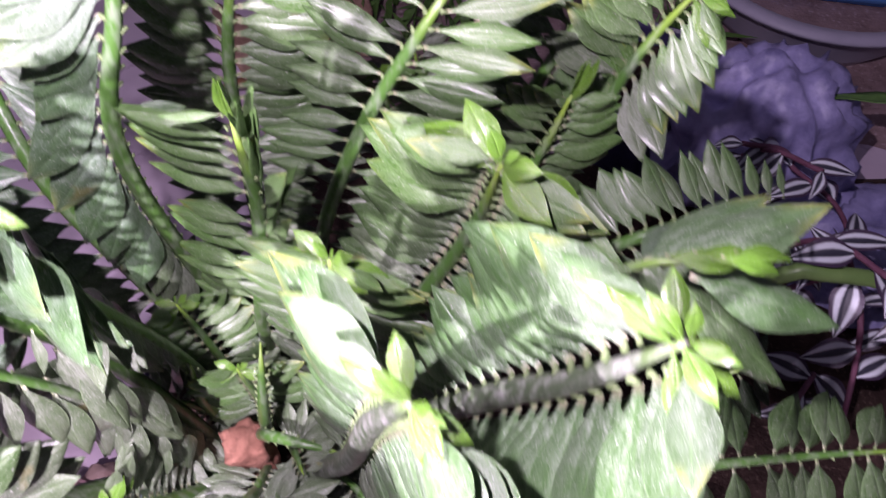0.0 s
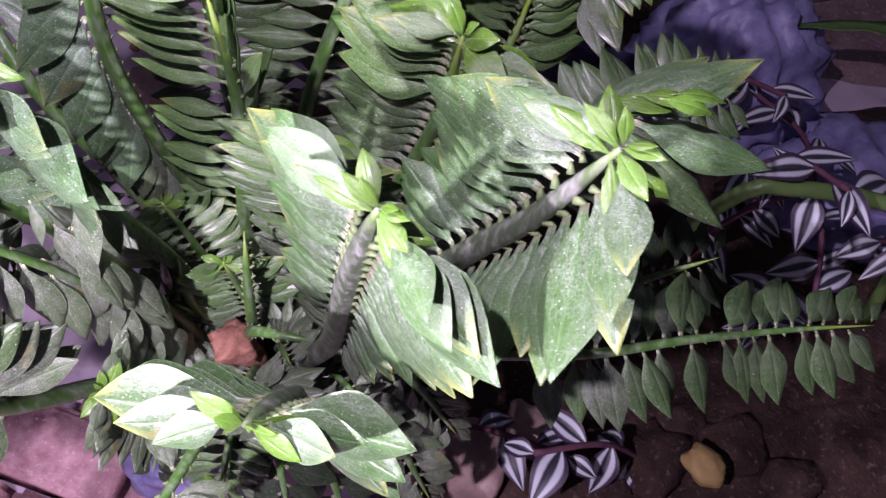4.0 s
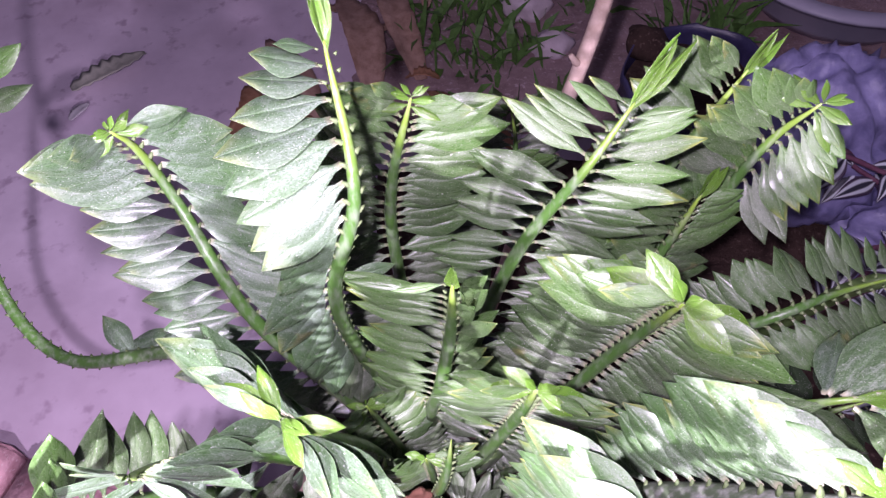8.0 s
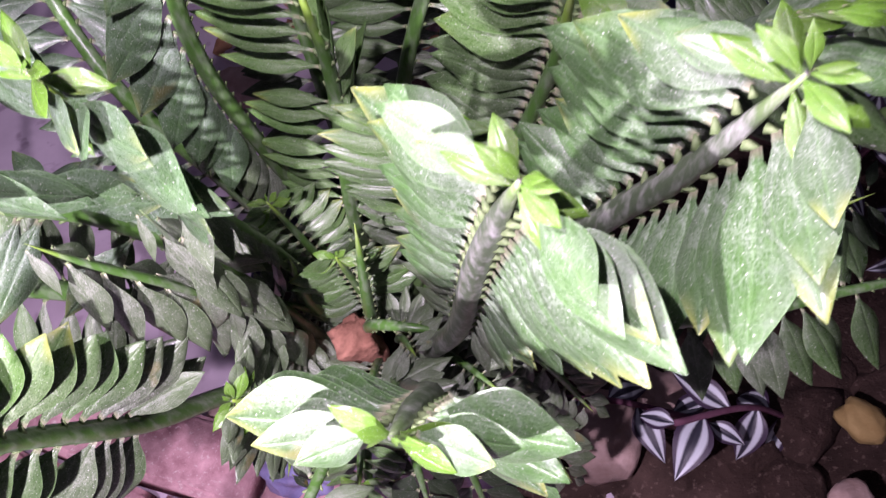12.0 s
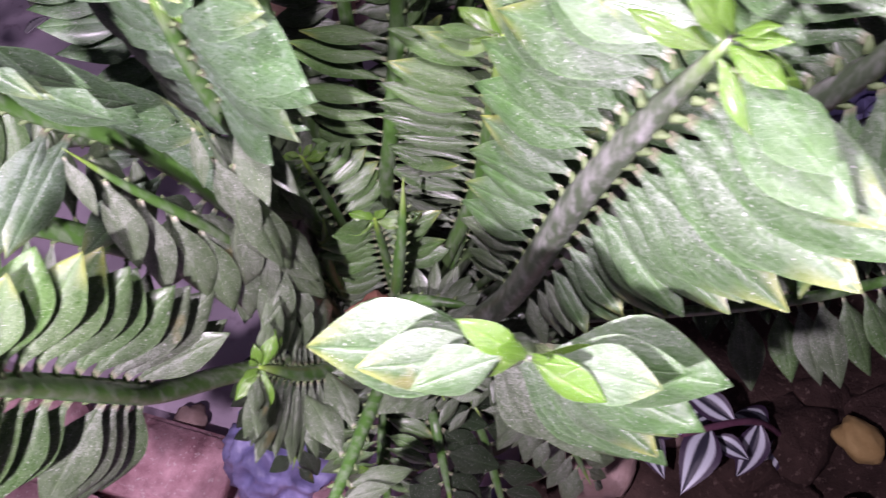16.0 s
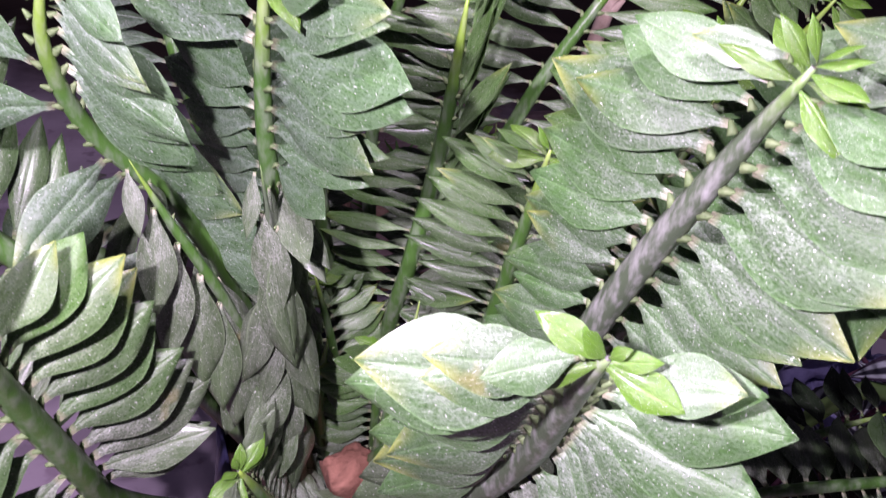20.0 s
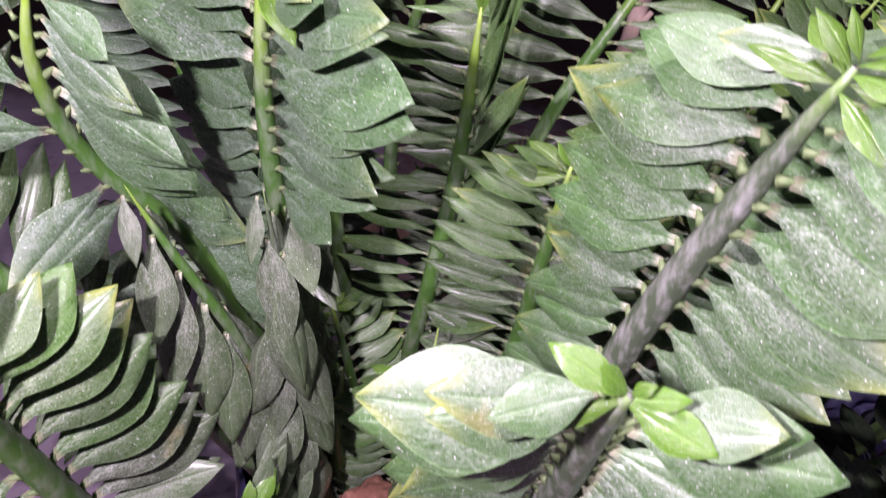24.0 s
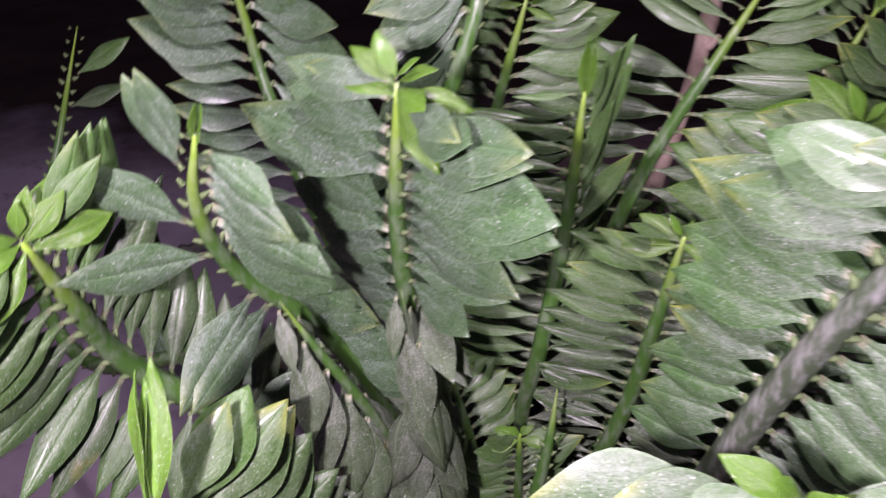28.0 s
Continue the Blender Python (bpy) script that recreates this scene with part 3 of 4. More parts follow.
def clay_lump(at, size, seed):
    """A broken upright chunk with flat faces, rough edges and a waist."""
    bm = bmesh.new()
    bmesh.ops.create_cube(bm, size=2)
    bmesh.ops.subdivide_edges(bm, edges=bm.edges[:], cuts=9, use_grid_fill=True)
    for v in bm.verts:
        d = v.co.normalized()
        p = v.co.lerp(d * 1.25, 0.45)
        k = 1 + 0.22 * noise.noise(d * 1.7 + Vector((seed, 0, 0))) + 0.13 * noise.noise(d * 4.5 + Vector((0, seed, 0))) + 0.05 * noise.noise(d * 13)
        waist = 1 - 0.16 * math.exp(-((p.z + 0.1) / 0.25) ** 2)
        v.co = Vector((p.x * k * waist * size[0], p.y * k * waist * size[1], p.z * k * size[2]))
    ob = link("clay_lump", bm, LATERITE)
    ob.matrix_basis = pose(*at, 4, -6, 20)
    tagged(ob, "rust-brown upright lump of clay on the soil", "clay lump")


clay_lump((-0.113, 0.172, 0.338), (0.0120, 0.0105, 0.0205), 3)

# ---- the clump's shoots ----
G_, O_, B_ = "green", "old", "blue"
SHOOTS = [
    # L, Z, Y, T: the left side
    dict(pts=[(-0.122, 0.200, 0.32), (-0.136, 0.180, 0.43), (-0.146, 0.157, 0.507), (-0.147, 0.144, 0.550), (-0.141, 0.123, 0.606)], kind=B_, lift=60, crown=34, size=0.056, leafy=0.24, face=(-0.55, -0.85, 0.3), open_l=(-6, -14, -20), open_r=(34, 22, 8), gap=0.0088, hang=0.6, hang_r=0.3, taper=0.2, bud="star", bud_size=0.75, gone_r=0.05, short_r=1.0, taper_r=1.6, slim=0.85, label="upright shoot with blue-filmed dusty leaves"),
    dict(pts=[(-0.13, 0.18, 0.32), (-0.155, 0.168, 0.43), (-0.178, 0.152, 0.500), (-0.199, 0.134, 0.538), (-0.201, 0.118, 0.570), (-0.192, 0.107, 0.598)], kind=B_, size=0.043, leafy=0.17, face=(0.25, -0.7, 0.7), lift=78, crown=60, open_l=(60, 20, -20), open_r=(20, -20, -40), bud="closed", gap=0.0085, bud_size=0.6, right=(0.1, -0.35, -0.9), left=(0.1, 0.1, 0.1), missing=0.05, gone_l=0.55, label="slender arching shoot with a closed green bud"),
    dict(pts=[(-0.13, 0.175, 0.32), (-0.195, 0.155, 0.43), (-0.240, 0.128, 0.501), (-0.239, 0.105, 0.545), (-0.231, 0.082, 0.580)], kind=G_, lift=52, crown=34, size=0.050, leafy=0.18, face=(0.8, -0.55, 0.3), open_l=(25, 5, -15), open_r=(55, 40, 20), gap=0.0108, taper=0.3, bud="star", bud_size=0.8, slim=0.7, radius=0.0046, label="leaning shoot with a lime-green tuft at its tip"),
    dict(pts=[(-0.12, 0.17, 0.32), (-0.180, 0.145, 0.345), (-0.200, 0.112, 0.390), (-0.200, 0.090, 0.435), (-0.199, 0.066, 0.488), (-0.191, 0.042, 0.533), (-0.186, 0.034, 0.546)], kind=G_, size=0.044, leafy=0.165, face=(0.84, -0.45, -0.2), open_=(30, 15, 0), bud="closed", bud_size=1.15, lift=34, crown=32, gap=0.0135, bare=0.026, open_l=(30, 10, -10), open_r=(20, 5, -5), back_r=(0.42, -0.68, 0.62), bud_ax=(-0.05, 0.45, 1), slim=1.15, radius=0.0048, aim_r=((0.25, 0.55, 0.72), (0.85, 0.42, 0.22)), label="outward-leaning shoot with fanned grey-green leaves"),
    # C, D, F, E: the middle
    dict(pts=[(-0.105, 0.225, 0.32), (-0.104, 0.215, 0.40), (-0.096, 0.205, 0.455), (-0.088, 0.206, 0.515), (-0.085, 0.193, 0.578)], kind="upper", size=0.051, leafy=0.20, spin=-20, lift=24, crown=20, open_l=(10, -4, -12), open_r=(74, 70, 30), back_r=(0.85, 0.5, 0.1), slim=0.5, gap=0.0105, taper=0.25, bud="closed", bud_size=0.8, label="upright shoot with fern-like ranks of narrow leaves"),
    dict(pts=[(-0.095, 0.23, 0.32), (-0.075, 0.245, 0.44), (-0.052, 0.258, 0.510), (-0.022, 0.262, 0.570), (-0.003, 0.275, 0.597)], kind=G_, size=0.046, leafy=0.22, open_l=(10, -15, -20), open_r=(55, 20, 10), lift=60, crown=60, gap=0.0096, taper=0.3, bud="closed", bud_size=1.3, slim=0.65, label="tall shoot leaning back with drab leaves"),
    dict(pts=[(-0.09, 0.20, 0.32), (-0.06, 0.195, 0.42), (-0.053, 0.178, 0.49), (-0.050, 0.166, 0.535)], kind=G_, size=0.040, leafy=0.15, bud="pair", bud_size=1.05, gap=0.009, slim=0.62, lift=32, crown=22, label="short shoot with a bright green tip"),
    dict(pts=[(-0.085, 0.20, 0.32), (-0.02, 0.21, 0.45), (0.002, 0.205, 0.51), (0.010, 0.188, 0.568)], kind=G_, size=0.053, leafy=0.17, open_=(18, -2, -15), skew=10, lift=60, crown=40, bud="pair", bud_size=1.2, label="shoot with a bright green four-leaved tip"),
    # M, R, B: those that lean forward
    dict(pts=[(-0.09, 0.17, 0.32), (-0.050, 0.141, 0.409), (-0.030, 0.113, 0.510), (-0.020, 0.094, 0.562), (-0.012, 0.077, 0.602)], kind="pale", gap=0.0106, lift=61, crown=36, size=0.053, leafy=0.19, face=(-0.50, -0.80, 0.4), grey_stem=True, radius=0.0054, open_l=(-14, -28, -22), open_r=(18, -8, -50), taper=0.60, right=(-0.05, -0.32, 0.50), bud="star", bud_size=0.66, label="forward-leaning shoot with pale shiny leaves and a hairy grey stem"),
    dict(pts=[(-0.08, 0.18, 0.32), (-0.02, 0.15, 0.44), (0.018, 0.125, 0.52), (0.034, 0.109, 0.560), (0.050, 0.092, 0.612)], kind="pale", gap=0.0104, lift=61, crown=40, size=0.057, leafy=0.19, face=(-0.60, -0.75, 0.5), grey_stem=True, radius=0.0052, open_l=(-18, -34, -28), open_r=(10, 0, -10), taper=0.5, right=(-0.95, -0.55, 0.25), back_r=(-0.55, 0.1, 0.8), bud="star", bud_size=0.66, label="forward-leaning shoot with yellow-edged shiny leaves and a hairy grey stem"),
    dict(pts=[(-0.09, 0.16, 0.32), (-0.070, 0.115, 0.40), (-0.052, 0.086, 0.465), (-0.050, 0.062, 0.512), (-0.050, 0.040, 0.546)], kind="pale", gap=0.0095, size=0.051, leafy=0.14, grey_stem=True, radius=0.0054, lift=44, crown=14, slim=1.3, open_l=(12, -28, -60), open_r=(30, 15, -10), face=(-0.06, -0.8, -0.48), fan=(0.1, 1.05), bud="pair", bud_size=0.85, label="low shoot reaching forward with a yellow-tipped rosette"),
    # G, H, I, J, K: behind
    dict(pts=[(-0.12, 0.22, 0.32), (-0.16, 0.215, 0.44), (-0.194, 0.228, 0.500), (-0.222, 0.262, 0.552), (-0.228, 0.262, 0.590), (-0.228, 0.250, 0.614)], kind=B_, size=0.048, leafy=0.22, open_=(15, -12, -20), skew=-40, lift=60, crown=48, gap=0.0094, bud="star", bud_size=0.5, taper=0.35, label="outer shoot curving away over the yard"),
    dict(pts=[(-0.115, 0.24, 0.32), (-0.138, 0.225, 0.45), (-0.140, 0.210, 0.545), (-0.122, 0.214, 0.612), (-0.128, 0.243, 0.664)], kind=B_, size=0.043, leafy=0.24, spin=15, bud="closed", gap=0.0085, left=(0, -0.1, -0.2), lift=60, crown=50, open_l=(35, -48, -60), gone_r=0.95, short_r=0.6, label="tall shoot seen edge-on with overlapping leaves"),
    dict(pts=[(-0.11, 0.25, 0.32), (-0.124, 0.295, 0.45), (-0.120, 0.295, 0.52), (-0.104, 0.292, 0.588)], kind=G_, size=0.048, leafy=0.20, lift=60, crown=50, gap=0.0085, bud="star", bud_size=0.6, taper=0.3, label="upright back shoot with a small tan withered bud"),
    dict(pts=[(-0.08, 0.24, 0.32), (0.01, 0.30, 0.46), (0.040, 0.315, 0.52), (0.063, 0.320, 0.573)], kind=G_, size=0.045, leafy=0.17, open_=(10, -25, -40), skew=-28, lift=60, crown=50, bud="closed", taper=0.3, label="back shoot with broad pale leaves"),
    dict(pts=[(-0.07, 0.24, 0.32), (0.04, 0.29, 0.45), (0.078, 0.305, 0.53), (0.093, 0.296, 0.572)], kind="upper", size=0.040, leafy=0.07, skew=-25, fan=0.6, lift=45, bud="star", crown=30, label="dark green back shoot with yellow leaf tips"),
    dict(pts=[(-0.08, 0.24, 0.32), (0.01, 0.27, 0.43), (0.035, 0.282, 0.48), (0.046, 0.286, 0.517)], kind=G_, size=0.040, leafy=0.13, spin=40, bud="closed", label="small shoot with an upright green bud"),
    dict(pts=[(-0.08, 0.24, 0.32), (-0.02, 0.27, 0.41), (0.004, 0.279, 0.482)], kind=G_, size=0.034, leafy=0.08, label="small sprout with a glossy bud"),
    # P, Q, W, X: the right side
    dict(pts=[(-0.06, 0.22, 0.33), (0.03, 0.235, 0.43), (0.08, 0.23, 0.481), (0.115, 0.24, 0.489), (0.150, 0.248, 0.492)], kind=G_, size=0.033, leafy=0.125, open_=(15, 3, -10), skew=15, lift=78, gap=0.0066, young=False, label="drab side shoot with wide dull leaves"),
    dict(pts=[(-0.03, 0.18, 0.33), (0.05, 0.16, 0.37), (0.09, 0.150, 0.395), (0.138, 0.160, 0.395), (0.20, 0.172, 0.39), (0.25, 0.18, 0.385)], kind=G_, size=0.04, leafy=0.20, young=False, radius=0.0026, droop=0.4, missing=0.16, gap=0.0095, slim=1.05, open_=(45, 25, 5), lift=70, label="low shoot lying sideways with old dull leaves"),
    dict(pts=[(-0.02, 0.20, 0.32), (0.08, 0.21, 0.34), (0.14, 0.225, 0.36), (0.175, 0.230, 0.375)], kind="shaded", size=0.040, leafy=0.12, young=False, droop=0.4, missing=0.15, label="low shoot with shade darkened into its leaves"),
    # hanging leaves along the old stems
    dict(pts=[(-0.134, 0.150, 0.40), (-0.138, 0.142, 0.45), (-0.142, 0.134, 0.50), (-0.145, 0.130, 0.535)], kind=O_, grey_stem=True, size=0.052, gap=0.016, leafy=0.13, young=False, droop=3.2, radius=0.002, open_=(0, -20, -40), slim=0.8, label="drooping side branch with a chain of hanging grey leaves"),
    dict(pts=[(-0.150, 0.150, 0.43), (-0.160, 0.136, 0.475), (-0.172, 0.122, 0.515), (-0.180, 0.115, 0.540)], kind=O_, size=0.046, gap=0.016, leafy=0.12, young=False, droop=2.2, radius=0.002, open_=(-10, -25, -40), slim=0.85, label="arching side branch with a fan of hanging dusty leaves"),
    # low ones
    dict(pts=[(-0.12, 0.17, 0.31), (-0.14, 0.13, 0.37), (-0.150, 0.107, 0.420)], kind=O_, size=0.038, leafy=0.09, label="small low shoot with dull leaves"),
    dict(pts=[(-0.09, 0.22, 0.31), (-0.06, 0.385, 0.38), (-0.06, 0.387, 0.44)], kind=G_, size=0.038, leafy=0.09, label="thin back sprout with a yellow tip"),
    dict(pts=[(-0.10, 0.26, 0.31), (-0.045, 0.43, 0.36), (-0.045, 0.463, 0.417)], kind=O_, size=0.038, leafy=0.08, young=False, label="far back sprout with dark leaves"),
]
for i, d in enumerate(SHOOTS):
    shoot(seed=100 + i, **d)

shoot([(-0.10, 0.17, 0.32), (-0.105, 0.12, 0.375), (-0.118, 0.06, 0.40), (-0.132, 0.025, 0.395)], "bare grey-green stem bending forward with a few hanging leaves", leafy=0.15,
      missing=0.55, young=False, seed=201, radius=0.0032, kind="old", size=0.036, open_=(-20, -40, -60), bare=0.03, name="bare_stem")
for i, pts in enumerate(([(-0.108, 0.190, 0.315), (-0.100, 0.176, 0.375), (-0.093, 0.172, 0.425), (-0.090, 0.176, 0.455)], [(-0.112, 0.186, 0.330), (-0.098, 0.168, 0.372), (-0.076, 0.160, 0.382), (-0.052, 0.158, 0.376)],
                          [(-0.125, 0.195, 0.315), (-0.132, 0.180, 0.380), (-0.128, 0.176, 0.430)], [(-0.090, 0.205, 0.315), (-0.070, 0.200, 0.370), (-0.062, 0.198, 0.420)])):
    shoot(pts, "leafless stem ringed with pale leaf scars", leafy=0.12, missing=1.0, young=False, seed=240 + i, radius=0.0032, gap=0.0085, name="bare_stem")
silver = shoot([(-0.06, 0.19, 0.33), (0.02, 0.17, 0.50), (0.045, 0.142, 0.570), (0.060, 0.138, 0.583), (0.088, 0.138, 0.584)],
               "side shoot with long silvery leaves and lime bud scales", leafy=0.0, young=False, seed=207, radius=0.003)
for kind, a, b, up in (("pale", (0.058, 0.142, 0.576), (0.114, 0.168, 0.582), (0, -0.25, 1)), ("pale", (0.054, 0.144, 0.574), (0.100, 0.180, 0.572), (-0.1, -0.2, 1)),
                       ("blue", (0.054, 0.146, 0.570), (0.080, 0.186, 0.553), (-0.3, -0.2, 1)), ("pale", (0.066, 0.137, 0.578), (0.118, 0.134, 0.562), (0.1, -0.5, 1)),
                       ("upper", (0.052, 0.139, 0.577), (0.012, 0.132, 0.583), (0, -0.2, 1)), ("upper", (0.050, 0.141, 0.572), (0.012, 0.150, 0.570), (0, -0.2, 1)),
                       ("green", (0.062, 0.139, 0.574), (0.105, 0.118, 0.548), (0.2, -0.6, 1)), ("green", (0.045, 0.145, 0.560), (0.085, 0.135, 0.535), (0.2, -0.6, 1)),
                       ("young", (0.056, 0.137, 0.587), (0.078, 0.134, 0.590), (0, -0.4, 1)), ("young", (0.064, 0.138, 0.588), (0.087, 0.138, 0.591), (0, -0.1, 1)),
                       ("young", (0.072, 0.137, 0.588), (0.092, 0.134, 0.588), (0, -0.5, 1)), ("young", (0.076, 0.139, 0.588), (0.096, 0.142, 0.590), (0, 0.1, 1))):
    way = Vector(b) - Vector(a)
    placed("young_leaf" if kind == "young" else "leaf", LEAVES[kind][1], silver, basis(way, Vector(up), Vector(a), way.length) @ Matrix.Diagonal((1, 0.72, 1, 1)))
vine = shoot([(-0.15, 0.22, 0.32), (-0.25, 0.255, 0.40), (-0.350, 0.262, 0.388), (-0.400, 0.31, 0.42), (-0.400, 0.37, 0.48), (-0.375, 0.385, 0.55)],
             "long bare stem with pale leaf scars curving up over the yard", leafy=0.36, missing=1.0, young=False, seed=204, radius=0.0042, gap=0.009, name="bare_stem")
for kind, at, way, up, s in (("green", (-0.392, 0.382, 0.500), (0.85, 0.25, 0.35), (0.2, -0.5, 1), 0.040), ("upper", (-0.384, 0.386, 0.520), (0.75, 0.25, 0.55), (0.1, -0.6, 1), 0.040),
                             ("blue", (-0.315, 0.260, 0.394), (0.9, 0.3, 0.15), (0, -0.2, 1), 0.044), ("blue", (-0.300, 0.258, 0.396), (-0.5, 0.6, 0.3), (0, 0, 1), 0.036),
                             ("blue", (-0.285, 0.257, 0.397), (0.6, 0.7, 0.3), (0, -0.2, 1), 0.038), ("green", (-0.225, 0.25, 0.39), (-0.2, -0.3, 0.9), (0, -1, 0.3), 0.035),
                             ("blue", (-0.235, 0.252, 0.395), (-0.8, -0.3, 0.3), (0, -0.2, 1), 0.036)):
    placed("leaf", LEAVES[kind][2], vine, basis(Vector(way), Vector(up), Vector(at), s))
for i, (tip, kind) in enumerate([((-0.105, 0.175, 0.43), "green"), ((-0.138, 0.20, 0.445), "green"), ((-0.072, 0.142, 0.385), "old"), ((0.056, 0.345, 0.45), "green"),
                                 ((-0.155, 0.17, 0.40), "old"), ((-0.04, 0.235, 0.42), "old"), ((-0.16, 0.25, 0.42), "old"), ((0.0, 0.19, 0.40), "old"), ((-0.075, 0.10, 0.40), "old"), ((-0.10, 0.115, 0.36), "old"), ((-0.135, 0.12, 0.35), "old"), ((-0.06, 0.12, 0.34), "old"), ((-0.03, 0.13, 0.36), "old"), ((-0.11, 0.09, 0.33), "green")]):
    t = Vector(tip)
    foot = Vector((-0.105, 0.205, 0.325)) + 0.35 * Vector((t.x + 0.105, t.y - 0.205, 0))
    shoot([foot, (foot + t) / 2 + Vector((0, 0, 0.01)), t], "small sprout among the stems", leafy=0.10, size=0.028, gap=0.0075, radius=0.0022,
          kind=kind, young=kind == "green", seed=220 + i, lift=45)


for i, tip in enumerate([(-0.02, 0.115, 0.31), (-0.075, 0.085, 0.30), (0.02, 0.15, 0.28), (-0.045, 0.095, 0.25), (-0.11, 0.075, 0.27), (-0.16, 0.11, 0.30), (0.005, 0.12, 0.24), (-0.19, 0.14, 0.27)]):
    t = Vector(tip)
    foot = Vector((-0.105, 0.215, 0.305)) + 0.45 * Vector((t.x + 0.105, t.y - 0.215, 0))
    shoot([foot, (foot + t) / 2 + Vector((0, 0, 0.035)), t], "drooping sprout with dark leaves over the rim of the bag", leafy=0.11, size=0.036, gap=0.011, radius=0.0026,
          kind="shaded" if i % 2 else "old", young=False, seed=260 + i, droop=0.7)


# ---- bricks, stones and litter ----
def brick_edge():
    thing = new("brick_edging")
    tagged(thing, "row of chipped pink bricks laid on the yard", "bricks", kind="structure")
    rng = random.Random(5)
    along = Vector((0.95, -0.30, 0)).normalized()
    out = Vector((-along.y, along.x, 0))
    for row in range(3):
        for k in range(9):
            bm = bmesh.new()
            bmesh.ops.create_cube(bm, size=1)
            l, w, h = 0.150 * rng.uniform(0.85, 1.0), 0.072, 0.055
            for v in bm.verts:
                v.co = Vector((v.co.x * l, v.co.y * w, v.co.z * h))
            bmesh.ops.bevel(bm, geom=bm.edges[:], offset=0.006, segments=2, affect="EDGES")
            for v in bm.verts:
                v.co += 0.003 * Vector(noise.noise_vector(v.co * 40 + Vector((k * 3, row, 0))))
            p = Vector((-0.95, 0.41, 0.03)) + along * (0.158 * k + 0.07 * row) - out * (0.080 * row) + Vector((0, 0, -0.006 * row + rng.uniform(-0.004, 0.004)))
            ob = link("brick", bm, BRICK, thing)
            ob.matrix_basis = Matrix.Translation(p) @ Matrix.Rotation(math.atan2(along.y, along.x) + rng.uniform(-0.05, 0.05), 4, "Z")


brick_edge()
rng = random.Random(8)
for i, (x, y, s) in enumerate([(-0.37, 0.235, 0.020), (-0.31, 0.222, 0.016), (-0.395, 0.24, 0.03), (-0.29, 0.215, 0.014), (-0.33, 0.26, 0.02), (-0.25, 0.23, 0.018), (-0.38, 0.72, 0.035),
                               (0.05, 0.98, 0.032), (0.042, 0.226, 0.045), (0.10, 0.26, 0.03), (0.015, 1.08, 0.04), (0.02, 1.12, 0.03), (-0.27, 0.30, 0.02), (-0.24, 0.10, 0.022)]):
    rock("stone", (x, y, 0.02 + s * 0.3), s, PALESTONE if y > 0.9 else STONE, "pale mauve stone on the dirt" if y > 0.9 else "dusty pinkish stone on the ground", i + 1)
for i, (x, y, s) in enumerate([(0.21, 0.235, 0.05), (0.25, 0.27, 0.035), (0.16, 0.22, 0.04), (0.23, 0.50, 0.03), (0.30, 0.25, 0.04), (0.20, 0.17, 0.035), (0.16, 0.85, 0.03), (0.35, 0.22, 0.03)]):
    rock("clod", (x, y, 0.02 + (0.12 if y == 0.85 else 0)), s, EARTH, "clod of red-brown earth in the bed", i + 20, category="soil clod")
rock("yellow_stone", (0.256, 0.218, 0.065), 0.021, YSTONE, "small ochre-yellow stone on a clod", 41, squash=0.6)


def strap(name, pts, width, material, label, category, seed=0):
    """A dry or green strap-shaped leaf along pts."""
    n = 14
    line, total = spline(pts, n)
    bm = bmesh.new()
    rows = []
    for i, p in enumerate(line):
        ax = (line[min(i + 1, n)] - line[max(i - 1, 0)]).normalized()
        sd = ax.cross(Vector((0.1, 0.2, 1))).normalized()
        up = sd.cross(ax)
        w = width * 0.5 * max(0.06, math.sin(math.pi * min(0.98, 0.08 + 0.9 * i / n)) ** 0.7)
        rows.append([[bm.verts.new(p + sd * w * c + up * (0.25 * w * abs(c) + 0.15 * w * math.sin(3 * i + c + seed) - t)) for c in (-1, -0.5, 0, 0.5, 1)] for t in (0, 0.0009)])
    for a, b in zip(rows, rows[1:]):
        for s in (0, 1):
            for j in range(4):
                bm.faces.new([a[s][j], a[s][j + 1], b[s][j + 1], b[s][j]])
        for j in (0, 4):
            bm.faces.new([a[0][j], b[0][j], b[1][j], a[1][j]])
    for a in (rows[0], rows[-1]):
        for j in range(4):
            bm.faces.new([a[0][j], a[0][j + 1], a[1][j + 1], a[1][j]])
    return tagged(link(name, bm, material), label, category)


strap("fallen_leaf", [(-0.70, 0.93, 0.014), (-0.65, 0.965, 0.020), (-0.60, 1.01, 0.016)], 0.045, plain("faded_leaf", (0.32, 0.33, 0.27), (0.46, 0.45, 0.38), 80.0), "faded grey-green leaf lying on the yard", "dead leaf")
strap("fallen_leaf", [(-0.685, 0.865, 0.013), (-0.675, 0.88, 0.016), (-0.665, 0.90, 0.013)], 0.018, plain("paper_chip", (0.6, 0.58, 0.6), (0.75, 0.72, 0.74), 80.0), "small whitish chip on the yard", "litter")
strap("dry_leaf", [(-0.22, 0.88, 0.03), (-0.24, 0.99, 0.06), (-0.29, 1.12, 0.03)], 0.06, STALK, "brown withered strap leaf on the ground", "dead leaf", 1)
strap("dry_leaf", [(-0.15, 0.91, 0.03), (-0.19, 1.02, 0.07), (-0.22, 1.14, 0.04)], 0.05, STALK, "brown withered strap leaf on the ground", "dead leaf", 2)
strap("dry_leaf", [(-0.30, 0.84, 0.025), (-0.34, 0.92, 0.04), (-0.40, 1.02, 0.025)], 0.05, STALK, "brown withered strap leaf on the ground", "dead leaf", 3)
